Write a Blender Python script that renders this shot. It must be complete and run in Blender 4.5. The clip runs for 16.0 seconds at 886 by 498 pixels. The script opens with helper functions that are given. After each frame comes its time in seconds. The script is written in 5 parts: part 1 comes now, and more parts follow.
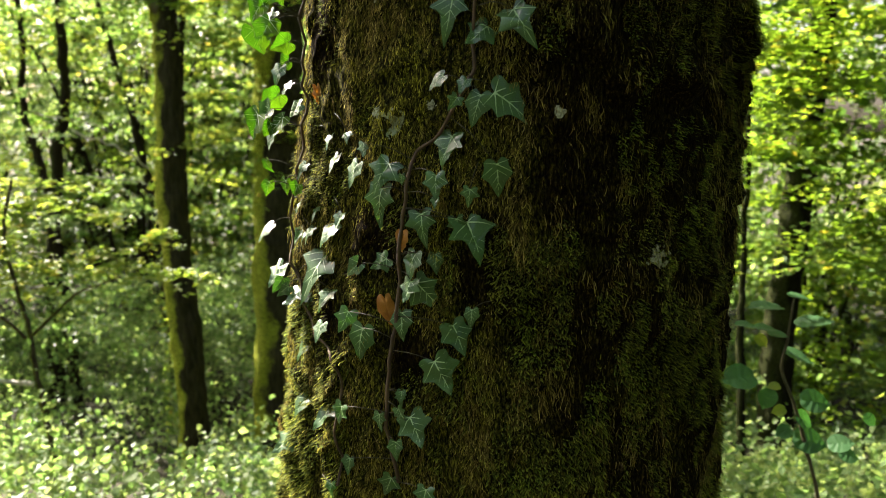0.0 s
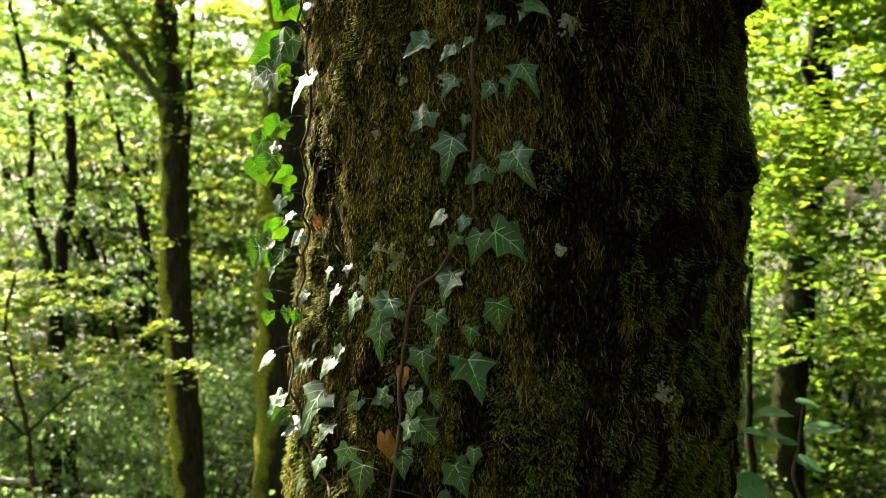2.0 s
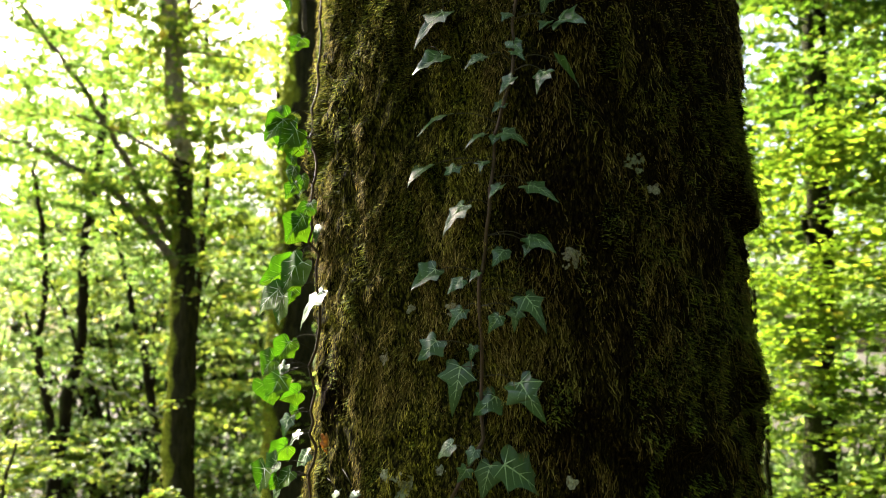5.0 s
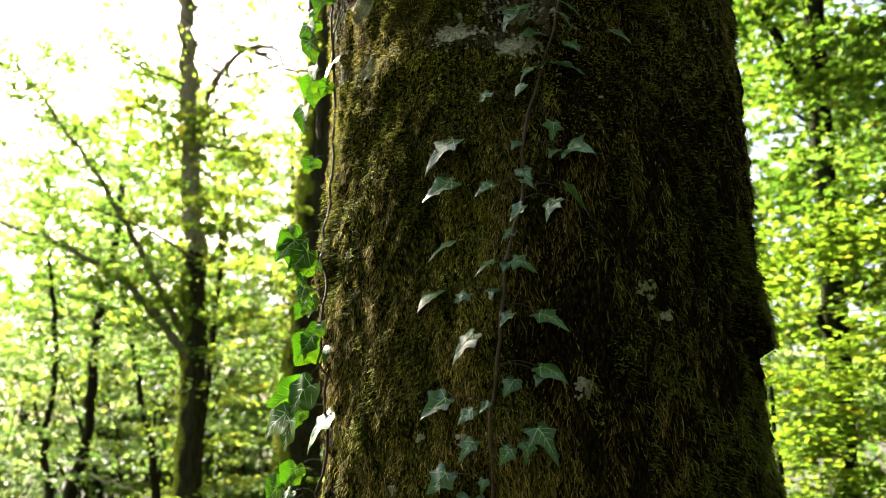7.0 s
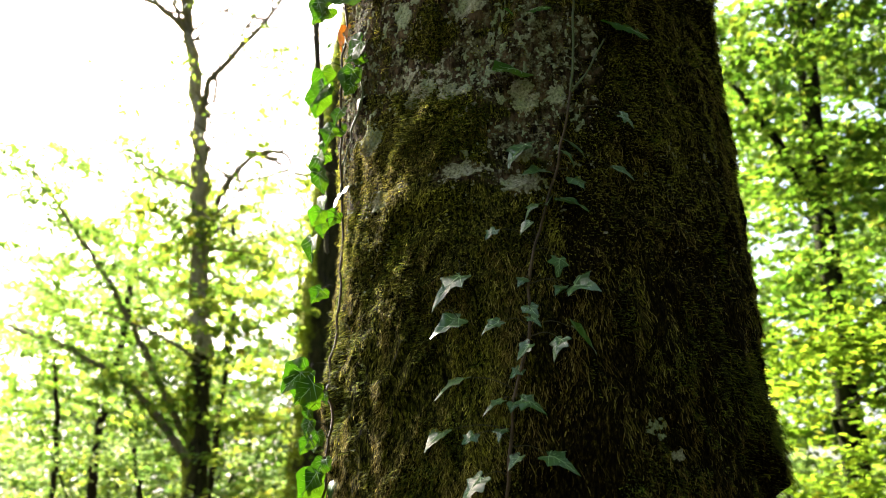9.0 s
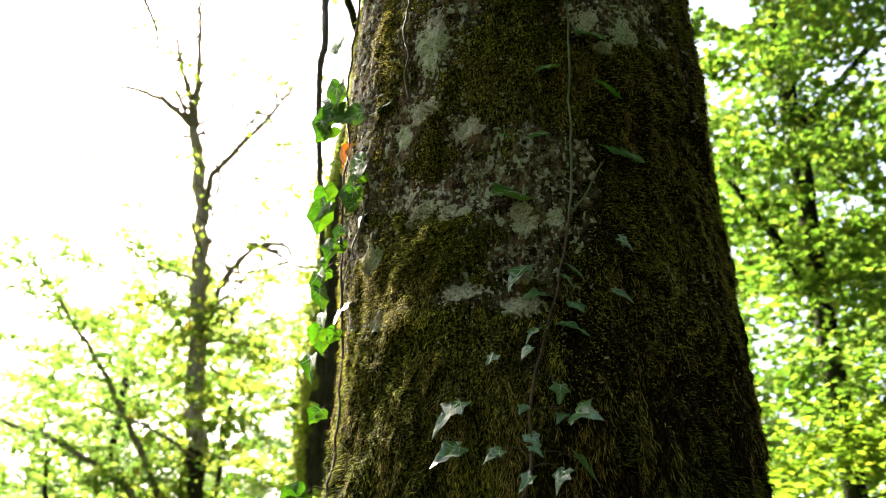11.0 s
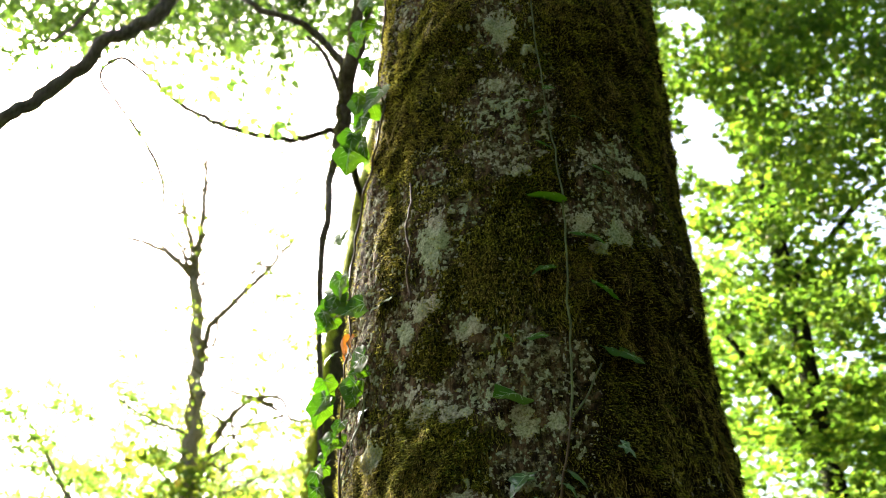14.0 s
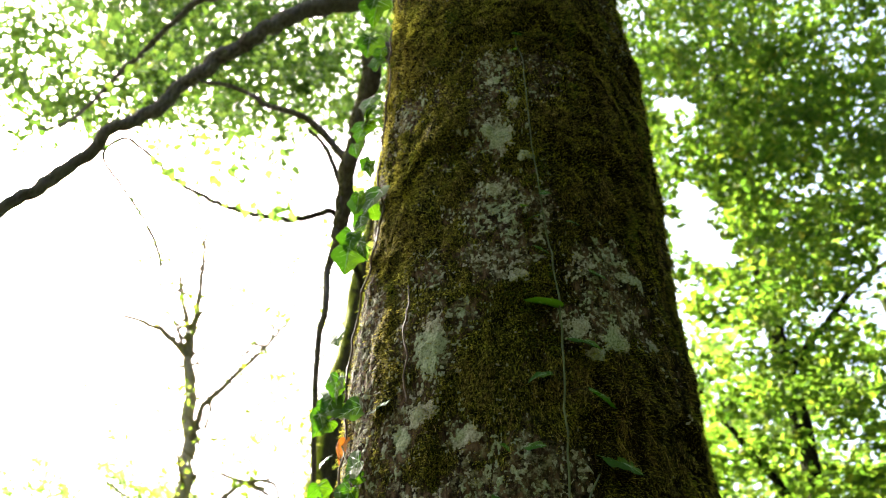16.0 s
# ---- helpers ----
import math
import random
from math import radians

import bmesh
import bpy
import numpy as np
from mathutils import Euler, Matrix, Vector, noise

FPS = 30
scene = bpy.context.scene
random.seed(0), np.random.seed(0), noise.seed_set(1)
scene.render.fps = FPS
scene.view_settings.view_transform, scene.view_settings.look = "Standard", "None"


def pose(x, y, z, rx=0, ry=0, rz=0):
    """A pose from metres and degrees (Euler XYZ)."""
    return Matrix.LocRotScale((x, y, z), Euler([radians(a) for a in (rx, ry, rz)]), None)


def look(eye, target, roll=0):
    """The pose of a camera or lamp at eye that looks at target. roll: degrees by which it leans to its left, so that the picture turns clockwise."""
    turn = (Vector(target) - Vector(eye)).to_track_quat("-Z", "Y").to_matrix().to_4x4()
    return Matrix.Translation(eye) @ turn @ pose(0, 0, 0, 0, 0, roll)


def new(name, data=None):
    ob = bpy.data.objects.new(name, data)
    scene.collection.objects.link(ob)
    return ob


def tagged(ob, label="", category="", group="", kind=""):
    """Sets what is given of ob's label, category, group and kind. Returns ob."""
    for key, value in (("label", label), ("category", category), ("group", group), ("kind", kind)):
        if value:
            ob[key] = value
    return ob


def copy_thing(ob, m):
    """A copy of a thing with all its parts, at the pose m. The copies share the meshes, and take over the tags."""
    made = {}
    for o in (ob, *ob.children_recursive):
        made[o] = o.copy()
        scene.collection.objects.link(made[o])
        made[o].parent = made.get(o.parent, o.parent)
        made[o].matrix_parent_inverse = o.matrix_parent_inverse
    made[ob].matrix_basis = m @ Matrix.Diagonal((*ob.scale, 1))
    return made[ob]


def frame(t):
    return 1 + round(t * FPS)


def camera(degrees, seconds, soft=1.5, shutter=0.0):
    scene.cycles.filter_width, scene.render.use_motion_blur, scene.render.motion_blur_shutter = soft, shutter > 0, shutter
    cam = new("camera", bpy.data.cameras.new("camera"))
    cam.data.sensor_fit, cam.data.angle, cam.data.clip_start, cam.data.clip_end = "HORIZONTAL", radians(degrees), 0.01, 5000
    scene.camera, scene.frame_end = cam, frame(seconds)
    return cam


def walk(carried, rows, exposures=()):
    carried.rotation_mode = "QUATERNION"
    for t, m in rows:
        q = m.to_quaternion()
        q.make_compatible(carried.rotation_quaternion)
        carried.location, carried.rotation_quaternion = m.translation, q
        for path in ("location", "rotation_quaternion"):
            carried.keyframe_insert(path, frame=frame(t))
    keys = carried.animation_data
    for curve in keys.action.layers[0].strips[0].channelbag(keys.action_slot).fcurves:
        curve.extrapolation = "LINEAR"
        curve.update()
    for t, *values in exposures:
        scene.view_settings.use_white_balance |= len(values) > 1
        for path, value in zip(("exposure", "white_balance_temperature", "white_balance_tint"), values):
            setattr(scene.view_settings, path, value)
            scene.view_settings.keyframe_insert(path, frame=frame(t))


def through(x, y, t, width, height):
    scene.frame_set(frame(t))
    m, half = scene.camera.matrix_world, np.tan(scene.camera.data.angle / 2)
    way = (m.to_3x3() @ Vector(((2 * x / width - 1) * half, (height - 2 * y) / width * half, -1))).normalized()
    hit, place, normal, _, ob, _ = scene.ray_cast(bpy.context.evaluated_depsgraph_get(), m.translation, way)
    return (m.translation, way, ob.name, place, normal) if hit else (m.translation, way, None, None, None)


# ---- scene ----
cam = camera(57.0, 16.0, soft=1.0)
# the lens is focused on the big trunk
cam.data.dof.use_dof = True
cam.data.dof.focus_distance = 1.44
cam.data.dof.aperture_fstop = 4.6
EYE, TILT = 1.6, -8.0
ROWS = [
    (0.0, 0.0000, 0.0000, -0.0000, -0.00, 0.00, 0.00),
    (0.5, 0.0029, 0.0018, 0.0176, 0.10, 1.34, -0.36),
    (1.0, 0.0037, 0.0028, 0.0427, 0.19, 2.31, -0.04),
    (1.5, 0.0033, 0.0024, 0.0655, 0.16, 3.92, -0.06),
    (2.0, 0.0037, 0.0041, 0.0916, 0.23, 5.42, 0.34),
    (2.5, 0.0056, 0.0050, 0.1156, 0.35, 7.39, 0.45),
    (3.0, 0.0050, -0.0020, 0.1367, 0.37, 9.13, 0.54),
    (3.5, 0.0045, -0.0071, 0.1581, 0.42, 10.98, 0.53),
    (4.0, 0.0039, -0.0164, 0.1782, 0.50, 12.53, 0.60),
    (6.5, 0.0083, -0.0306, 0.2671, 1.49, 19.92, 0.56),
    (7.0, 0.0086, -0.0345, 0.2809, 1.61, 21.44, 0.39),
    (7.5, 0.0070, -0.0477, 0.2954, 1.70, 23.07, 0.38),
    (8.0, 0.0072, -0.0541, 0.3121, 1.88, 24.67, 0.50),
    (8.5, 0.0091, -0.0595, 0.3281, 2.07, 26.46, 0.49),
    (9.0, 0.0098, -0.0643, 0.3403, 2.12, 28.07, 0.36),
    (11.5, 0.0099, -0.1081, 0.4084, 2.00, 35.69, 0.33),
    (12.0, 0.0095, -0.1208, 0.4226, 2.07, 37.39, 0.47),
    (12.5, 0.0084, -0.1336, 0.4342, 2.11, 39.24, 0.54),
    (13.0, 0.0059, -0.1482, 0.4448, 2.15, 40.79, 0.67),
    (13.5, 0.0045, -0.1622, 0.4602, 2.08, 42.43, 0.61),
    (14.0, 0.0061, -0.1735, 0.4708, 1.78, 44.03, 0.28),
    (14.5, 0.0064, -0.1907, 0.4789, 1.70, 45.56, 0.29),
    (15.0, 0.0071, -0.2015, 0.4893, 1.56, 46.87, 0.20),
    (15.5, 0.0057, -0.2131, 0.4956, 1.39, 48.20, 0.18),
    (16.0, 0.0052, -0.2245, 0.5025, 1.24, 49.34, 0.10),
]
EXPOSURES = [(0.0, 3.0, 6600, 17), (4.0, 3.06, 6600, 17), (9.0, 3.12, 6450, 16), (12.5, 3.34, 6450, 16), (16.0, 3.54, 6450, 16)]
walk(cam, [(t, pose(0, 0, EYE, TILT, 0, 0) @ pose(x, y, z, 90 + pitch, roll, yaw)) for t, x, y, z, yaw, pitch, roll in ROWS], EXPOSURES)

# ---- light: sky and a sun behind and to the left of the big trunk ----
SUN_AZ, SUN_EL = -133.0, 41.0          # azimuth from the side that faces the path's start (-y), towards +x
sun_way = Vector((math.sin(radians(SUN_AZ)) * math.cos(radians(SUN_EL)), -math.cos(radians(SUN_AZ)) * math.cos(radians(SUN_EL)), math.sin(radians(SUN_EL))))
world = bpy.data.worlds.new("world")
scene.world = world
world.use_nodes = True
wn = world.node_tree.nodes
sky = wn.new("ShaderNodeTexSky")
sky.sky_type = "NISHITA"
sky.sun_disc = False
sky.sun_elevation = radians(SUN_EL)
sky.sun_rotation = math.atan2(sun_way.x, sun_way.y)
sky.dust_density = 7.0
sky.ozone_density = 0.6
world.node_tree.links.new(sky.outputs[0], wn["Background"].inputs[0])
wn["Background"].inputs[1].default_value = 0.090
sun_data = bpy.data.lights.new("sun", "SUN")
sun_data.energy = 5.0
sun_data.angle = radians(0.6)
sun_data.color = (1.0, 0.95, 0.84)
sun = new("sun", sun_data)
sun.matrix_world = look(sun_way * 40, (0, 0, 0))


# ---- materials ----
def material(name):
    m = bpy.data.materials.new(name)
    m.use_nodes = True
    return m, m.node_tree.nodes, m.node_tree.links


def ramp(nodes, stops):
    r = nodes.new("ShaderNodeValToRGB")
    while len(r.color_ramp.elements) < len(stops):
        r.color_ramp.elements.new(0.5)
    for e, (p, c) in zip(r.color_ramp.elements, stops):
        e.position, e.color = p, (*c, 1)
    return r


def noise_node(nodes, links, scale, detail=4.0, rough=0.6, stretch=None):
    n = nodes.new("ShaderNodeTexNoise")
    n.inputs["Scale"].default_value = scale
    n.inputs["Detail"].default_value = detail
    n.inputs["Roughness"].default_value = rough
    co = nodes.new("ShaderNodeTexCoord")
    if stretch:
        mp = nodes.new("ShaderNodeMapping")
        mp.inputs["Scale"].default_value = stretch
        links.new(co.outputs["Object"], mp.inputs["Vector"])
        links.new(mp.outputs[0], n.inputs["Vector"])
    else:
        links.new(co.outputs["Object"], n.inputs["Vector"])
    return n


def mix(nodes, links, fac, a, b):
    m = nodes.new("ShaderNodeMix")
    m.data_type = "RGBA"
    for sock, v in ((m.inputs[0], fac), (m.inputs[6], a), (m.inputs[7], b)):
        if isinstance(v, bpy.types.NodeSocket):
            links.new(v, sock)
        elif isinstance(v, tuple):
            sock.default_value = (*v, 1)
        else:
            sock.default_value = v
    return m.outputs[2]


def bump(nodes, links, height, strength, distance, bsdf):
    b = nodes.new("ShaderNodeBump")
    b.inputs["Strength"].default_value = strength
    b.inputs["Distance"].default_value = distance
    links.new(height, b.inputs["Height"])
    links.new(b.outputs[0], bsdf.inputs["Normal"])


def leaf_material(name, stops, through, gloss=0.45, share=0.5, spec=0.3):
    """A thin leaf: it reflects by day's side and glows when light falls on its back. Each leaf has its own tone."""
    m, n, l = material(name)
    bsdf = n["Principled BSDF"]
    geo = n.new("ShaderNodeNewGeometry")
    r = ramp(n, stops)
    l.new(geo.outputs["Random Per Island"], r.inputs[0])
    spots = noise_node(n, l, 60, 3)
    dark = ramp(n, [(0.35, (0.6, 0.6, 0.6)), (0.7, (1.1, 1.1, 1.0))])
    l.new(spots.outputs[0], dark.inputs[0])
    mul = n.new("ShaderNodeMix")
    mul.data_type, mul.blend_type = "RGBA", "MULTIPLY"
    mul.inputs[0].default_value = 1
    l.new(r.outputs[0], mul.inputs[6])
    l.new(dark.outputs[0], mul.inputs[7])
    l.new(mul.outputs[2], bsdf.inputs["Base Color"])
    bsdf.inputs["Roughness"].default_value = gloss
    bsdf.inputs["Specular IOR Level"].default_value = spec
    tr = n.new("ShaderNodeBsdfTranslucent")
    t2 = n.new("ShaderNodeMix")
    t2.data_type, t2.blend_type = "RGBA", "MULTIPLY"
    t2.inputs[0].default_value = 1
    l.new(mul.outputs[2], t2.inputs[6])
    t2.inputs[7].default_value = (*through, 1)
    l.new(t2.outputs[2], tr.inputs[0])
    ms = n.new("ShaderNodeMixShader")
    ms.inputs[0].default_value = share
    l.new(bsdf.outputs[0], ms.inputs[1])
    l.new(tr.outputs[0], ms.inputs[2])
    l.new(ms.outputs[0], n["Material Output"].inputs[0])
    return m


def bark_material(name, dark, light, moss, moss_low, moss_high, scale=6.0):
    m, n, l = material(name)
    bsdf = n["Principled BSDF"]
    grain = noise_node(n, l, scale * 6, 6, 0.7, (1, 1, 0.18))
    r = ramp(n, [(0.3, dark), (0.7, light)])
    l.new(grain.outputs[0], r.inputs[0])
    patch = noise_node(n, l, scale * 0.5, 5, 0.65)
    mr = ramp(n, [(moss_low, (0, 0, 0)), (moss_high, (1, 1, 1))])
    geo = n.new("ShaderNodeNewGeometry")
    sep = n.new("ShaderNodeSeparateXYZ")
    l.new(geo.outputs["Normal"], sep.inputs[0])
    # moss favours the -x flank and also paints in its sunlit rim
    lean = n.new("ShaderNodeMath")
    lean.operation = "MULTIPLY_ADD"
    l.new(sep.outputs[0], lean.inputs[0])
    lean.inputs[1].default_value = -0.5
    l.new(patch.outputs[0], lean.inputs[2])
    l.new(lean.outputs[0], mr.inputs[0])
    fine = noise_node(n, l, scale * 9, 6, 0.75)
    mc = ramp(n, [(0.36, tuple(c * 0.18 for c in moss)), (0.52, tuple(c * 0.75 for c in moss)), (0.66, tuple(c * 1.3 for c in moss))])
    l.new(fine.outputs[0], mc.inputs[0])
    l.new(mix(n, l, mr.outputs[0], r.outputs[0], mc.outputs[0]), bsdf.inputs["Base Color"])
    bsdf.inputs["Roughness"].default_value = 0.95
    bsdf.inputs["Specular IOR Level"].default_value = 0.05
    bump(n, l, grain.outputs[0], 1.0, 0.05, bsdf)
    return m


def plain(name, a, b, scale=40.0, rough=0.8, stretch=None, relief=0.004):
    m, n, l = material(name)
    bsdf = n["Principled BSDF"]
    t = noise_node(n, l, scale, 5, 0.65, stretch)
    r = ramp(n, [(0.3, a), (0.72, b)])
    l.new(t.outputs[0], r.inputs[0])
    l.new(r.outputs[0], bsdf.inputs["Base Color"])
    bsdf.inputs["Roughness"].default_value = rough
    bsdf.inputs["Specular IOR Level"].default_value = 0.25
    bump(n, l, t.outputs[0], 0.6, relief, bsdf)
    return m


def trunk_material():
    """Dark bark with grey crust, green film and a matted moss ground; the share of moss comes with the mesh."""
    m, n, l = material("mossy_bark")
    bsdf = n["Principled BSDF"]
    at = n.new("ShaderNodeAttribute")
    at.attribute_name = "moss"
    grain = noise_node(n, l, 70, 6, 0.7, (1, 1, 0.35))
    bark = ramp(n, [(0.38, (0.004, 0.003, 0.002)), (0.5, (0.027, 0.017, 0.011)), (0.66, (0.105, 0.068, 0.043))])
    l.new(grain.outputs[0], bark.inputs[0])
    crust = noise_node(n, l, 58, 7, 0.78)
    cr = ramp(n, [(0.50, (0, 0, 0)), (0.56, (1, 1, 1))])
    l.new(crust.outputs[0], cr.inputs[0])
    grey = noise_node(n, l, 120, 4)
    gr = ramp(n, [(0.38, (0.030, 0.026, 0.015)), (0.62, (0.17, 0.158, 0.105))])
    l.new(grey.outputs[0], gr.inputs[0])
    c1 = mix(n, l, cr.outputs[0], bark.outputs[0], gr.outputs[0])
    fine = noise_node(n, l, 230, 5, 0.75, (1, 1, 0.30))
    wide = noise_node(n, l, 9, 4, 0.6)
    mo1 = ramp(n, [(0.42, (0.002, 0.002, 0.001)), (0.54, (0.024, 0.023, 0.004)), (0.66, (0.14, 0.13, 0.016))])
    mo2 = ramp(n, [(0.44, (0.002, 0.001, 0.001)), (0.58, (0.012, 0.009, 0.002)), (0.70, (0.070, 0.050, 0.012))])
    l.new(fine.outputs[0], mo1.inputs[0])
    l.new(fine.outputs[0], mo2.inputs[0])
    # mask between olive and dark brown ground, with painted shade in the gaps
    lush_shade = n.new("ShaderNodeAttribute")
    lush_shade.attribute_name = "lush_shade"
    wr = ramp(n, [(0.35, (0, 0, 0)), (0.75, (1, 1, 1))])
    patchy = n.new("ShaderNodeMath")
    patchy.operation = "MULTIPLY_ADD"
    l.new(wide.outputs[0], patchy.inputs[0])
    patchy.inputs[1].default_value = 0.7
    l.new(lush_shade.outputs["Fac"], patchy.inputs[2])
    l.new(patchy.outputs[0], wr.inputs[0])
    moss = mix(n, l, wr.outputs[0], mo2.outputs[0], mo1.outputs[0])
    edge = n.new("ShaderNodeMath")
    edge.operation = "ADD"
    jag = n.new("ShaderNodeMath")
    jag.operation = "MULTIPLY_ADD"
    l.new(crust.outputs[0], jag.inputs[0])
    jag.inputs[1].default_value, jag.inputs[2].default_value = 1.2, -0.6
    l.new(at.outputs["Fac"], edge.inputs[0])
    l.new(jag.outputs[0], edge.inputs[1])
    er = ramp(n, [(0.36, (0, 0, 0)), (0.5, (1, 1, 1))])
    l.new(edge.outputs[0], er.inputs[0])
    l.new(mix(n, l, er.outputs[0], c1, moss), bsdf.inputs["Base Color"])
    bsdf.inputs["Roughness"].default_value = 1.0
    bsdf.inputs["Specular IOR Level"].default_value = 0.02
    bump(n, l, fine.outputs[0], 1.0, 0.006, bsdf)
    return m


def lichen_material():
    """Pale crust, grey-green to whitish, finely cracked."""
    m, n, l = material("lichen_crust")
    bsdf = n["Principled BSDF"]
    wide = noise_node(n, l, 11, 4, 0.6)
    fine = noise_node(n, l, 210, 5, 0.75)
    green = ramp(n, [(0.34, (0.035, 0.036, 0.024)), (0.48, (0.145, 0.165, 0.105)), (0.70, (0.26, 0.29, 0.20))])
    grey = ramp(n, [(0.34, (0.04, 0.033, 0.026)), (0.48, (0.17, 0.16, 0.12)), (0.70, (0.34, 0.33, 0.265))])
    l.new(fine.outputs[0], green.inputs[0])
    l.new(fine.outputs[0], grey.inputs[0])
    wr = ramp(n, [(0.42, (0, 0, 0)), (0.56, (1, 1, 1))])
    l.new(wide.outputs[0], wr.inputs[0])
    l.new(mix(n, l, wr.outputs[0], green.outputs[0], grey.outputs[0]), bsdf.inputs["Base Color"])
    bsdf.inputs["Roughness"].default_value = 0.95
    bsdf.inputs["Specular IOR Level"].default_value = 0.05
    bump(n, l, fine.outputs[0], 0.8, 0.003, bsdf)
    return m


def strand_material(name, fresh, old):
    """Moss: every blade has its own tone; whole patches are fresh and green or old and brown."""
    m, n, l = material(name)
    bsdf = n["Principled BSDF"]
    geo = n.new("ShaderNodeNewGeometry")
    r1, r2 = ramp(n, fresh), ramp(n, old)
    l.new(geo.outputs["Random Per Island"], r1.inputs[0])
    l.new(geo.outputs["Random Per Island"], r2.inputs[0])
    wide = noise_node(n, l, 6, 5, 0.65)
    wr = ramp(n, [(0.40, (0, 0, 0)), (0.52, (1, 1, 1))])
    l.new(wide.outputs[0], wr.inputs[0])
    # dark roots, bright tips: fresh growth, with shade between blades painted in
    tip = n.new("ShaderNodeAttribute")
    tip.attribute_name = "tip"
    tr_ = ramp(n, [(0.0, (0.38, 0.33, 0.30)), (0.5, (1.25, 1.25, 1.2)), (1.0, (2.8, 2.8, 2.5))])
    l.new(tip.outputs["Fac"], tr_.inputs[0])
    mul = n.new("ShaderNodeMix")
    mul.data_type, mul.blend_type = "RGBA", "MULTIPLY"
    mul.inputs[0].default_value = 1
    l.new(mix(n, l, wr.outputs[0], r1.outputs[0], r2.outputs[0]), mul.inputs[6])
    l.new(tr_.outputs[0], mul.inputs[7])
    tone = mul.outputs[2]
    l.new(tone, bsdf.inputs["Base Color"])
    bsdf.inputs["Roughness"].default_value = 0.8
    bsdf.inputs["Specular IOR Level"].default_value = 0.04
    tr = n.new("ShaderNodeBsdfTranslucent")
    l.new(tone, tr.inputs[0])
    ms = n.new("ShaderNodeMixShader")
    ms.inputs[0].default_value = 0.25
    l.new(bsdf.outputs[0], ms.inputs[1])
    l.new(tr.outputs[0], ms.inputs[2])
    l.new(ms.outputs[0], n["Material Output"].inputs[0])
    return m


TRUNK_MAT = trunk_material()
STRAND = strand_material("hanging_moss", [(0.0, (0.028, 0.028, 0.004)), (0.5, (0.084, 0.079, 0.009)), (0.8, (0.20, 0.182, 0.018)), (1.0, (0.39, 0.355, 0.055))],
                         [(0.0, (0.022, 0.017, 0.004)), (0.5, (0.055, 0.044, 0.009)), (0.8, (0.12, 0.096, 0.02)), (1.0, (0.27, 0.22, 0.07))])
STRAND_OLD = strand_material("old_hanging_moss", [(0.0, (0.018, 0.016, 0.003)), (0.5, (0.050, 0.045, 0.009)), (0.85, (0.12, 0.105, 0.022)), (1.0, (0.27, 0.24, 0.07))],
                             [(0.0, (0.018, 0.012, 0.003)), (0.5, (0.064, 0.044, 0.012)), (0.85, (0.15, 0.108, 0.030)), (1.0, (0.31, 0.24, 0.09))])
TUFT = strand_material("leafy_moss", [(0.0, (0.016, 0.026, 0.004)), (0.6, (0.047, 0.064, 0.008)), (1.0, (0.13, 0.145, 0.016))], [(0.0, (0.015, 0.019, 0.004)), (0.6, (0.040, 0.045, 0.007)), (1.0, (0.115, 0.115, 0.016))])
FELT = strand_material("felted_moss", [(0.0, (0.055, 0.057, 0.007)), (0.6, (0.155, 0.152, 0.016)), (1.0, (0.38, 0.36, 0.045))], [(0.0, (0.042, 0.038, 0.007)), (0.6, (0.115, 0.104, 0.016)), (1.0, (0.28, 0.25, 0.045))])
LICHEN_MAT = lichen_material()
IVY_LEAF = leaf_material("ivy_blade", [(0.0, (0.018, 0.062, 0.016)), (0.6, (0.042, 0.098, 0.029)), (1.0, (0.030, 0.078, 0.018))], (0.9, 1.25, 0.3), 0.30, 0.22, 0.42)
# more translucent copy of the ivy blade, with the backlit glow put into it
IVY_BACKLIT = leaf_material("backlit_ivy_blade", [(0.0, (0.022, 0.072, 0.008)), (0.6, (0.036, 0.102, 0.010)), (1.0, (0.060, 0.125, 0.012))], (0.95, 1.12, 0.2), 0.55, 0.6, 0.14)
IVY_GREEN_STEM = plain("green_ivy_stem", (0.03, 0.040, 0.015), (0.085, 0.10, 0.042), 60, 0.6, (1, 1, 0.3))
IVY_VEIN = plain("ivy_vein", (0.17, 0.28, 0.13), (0.29, 0.40, 0.20), 80, 0.5)
IVY_STEM = plain("ivy_stem", (0.018, 0.011, 0.006), (0.070, 0.042, 0.022), 60, 0.75, (1, 1, 0.3))
PETIOLE = plain("ivy_petiole", (0.02, 0.02, 0.008), (0.06, 0.05, 0.022), 60, 0.6)
PETIOLE_IVY = plain("dull_ivy_petiole", (0.010, 0.010, 0.004), (0.035, 0.030, 0.013), 60, 0.8)
DEAD = leaf_material("withered_leaf", [(0.0, (0.27, 0.095, 0.014)), (1.0, (0.36, 0.15, 0.025))], (1.2, 0.9, 0.4), 0.6, 0.3)
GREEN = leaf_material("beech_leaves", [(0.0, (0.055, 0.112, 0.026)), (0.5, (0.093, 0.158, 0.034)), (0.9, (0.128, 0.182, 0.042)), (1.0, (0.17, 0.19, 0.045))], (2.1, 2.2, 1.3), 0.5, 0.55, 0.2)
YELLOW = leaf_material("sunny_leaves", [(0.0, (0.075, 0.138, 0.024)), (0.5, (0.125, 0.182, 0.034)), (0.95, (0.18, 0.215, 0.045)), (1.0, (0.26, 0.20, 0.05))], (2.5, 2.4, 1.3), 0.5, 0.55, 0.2)
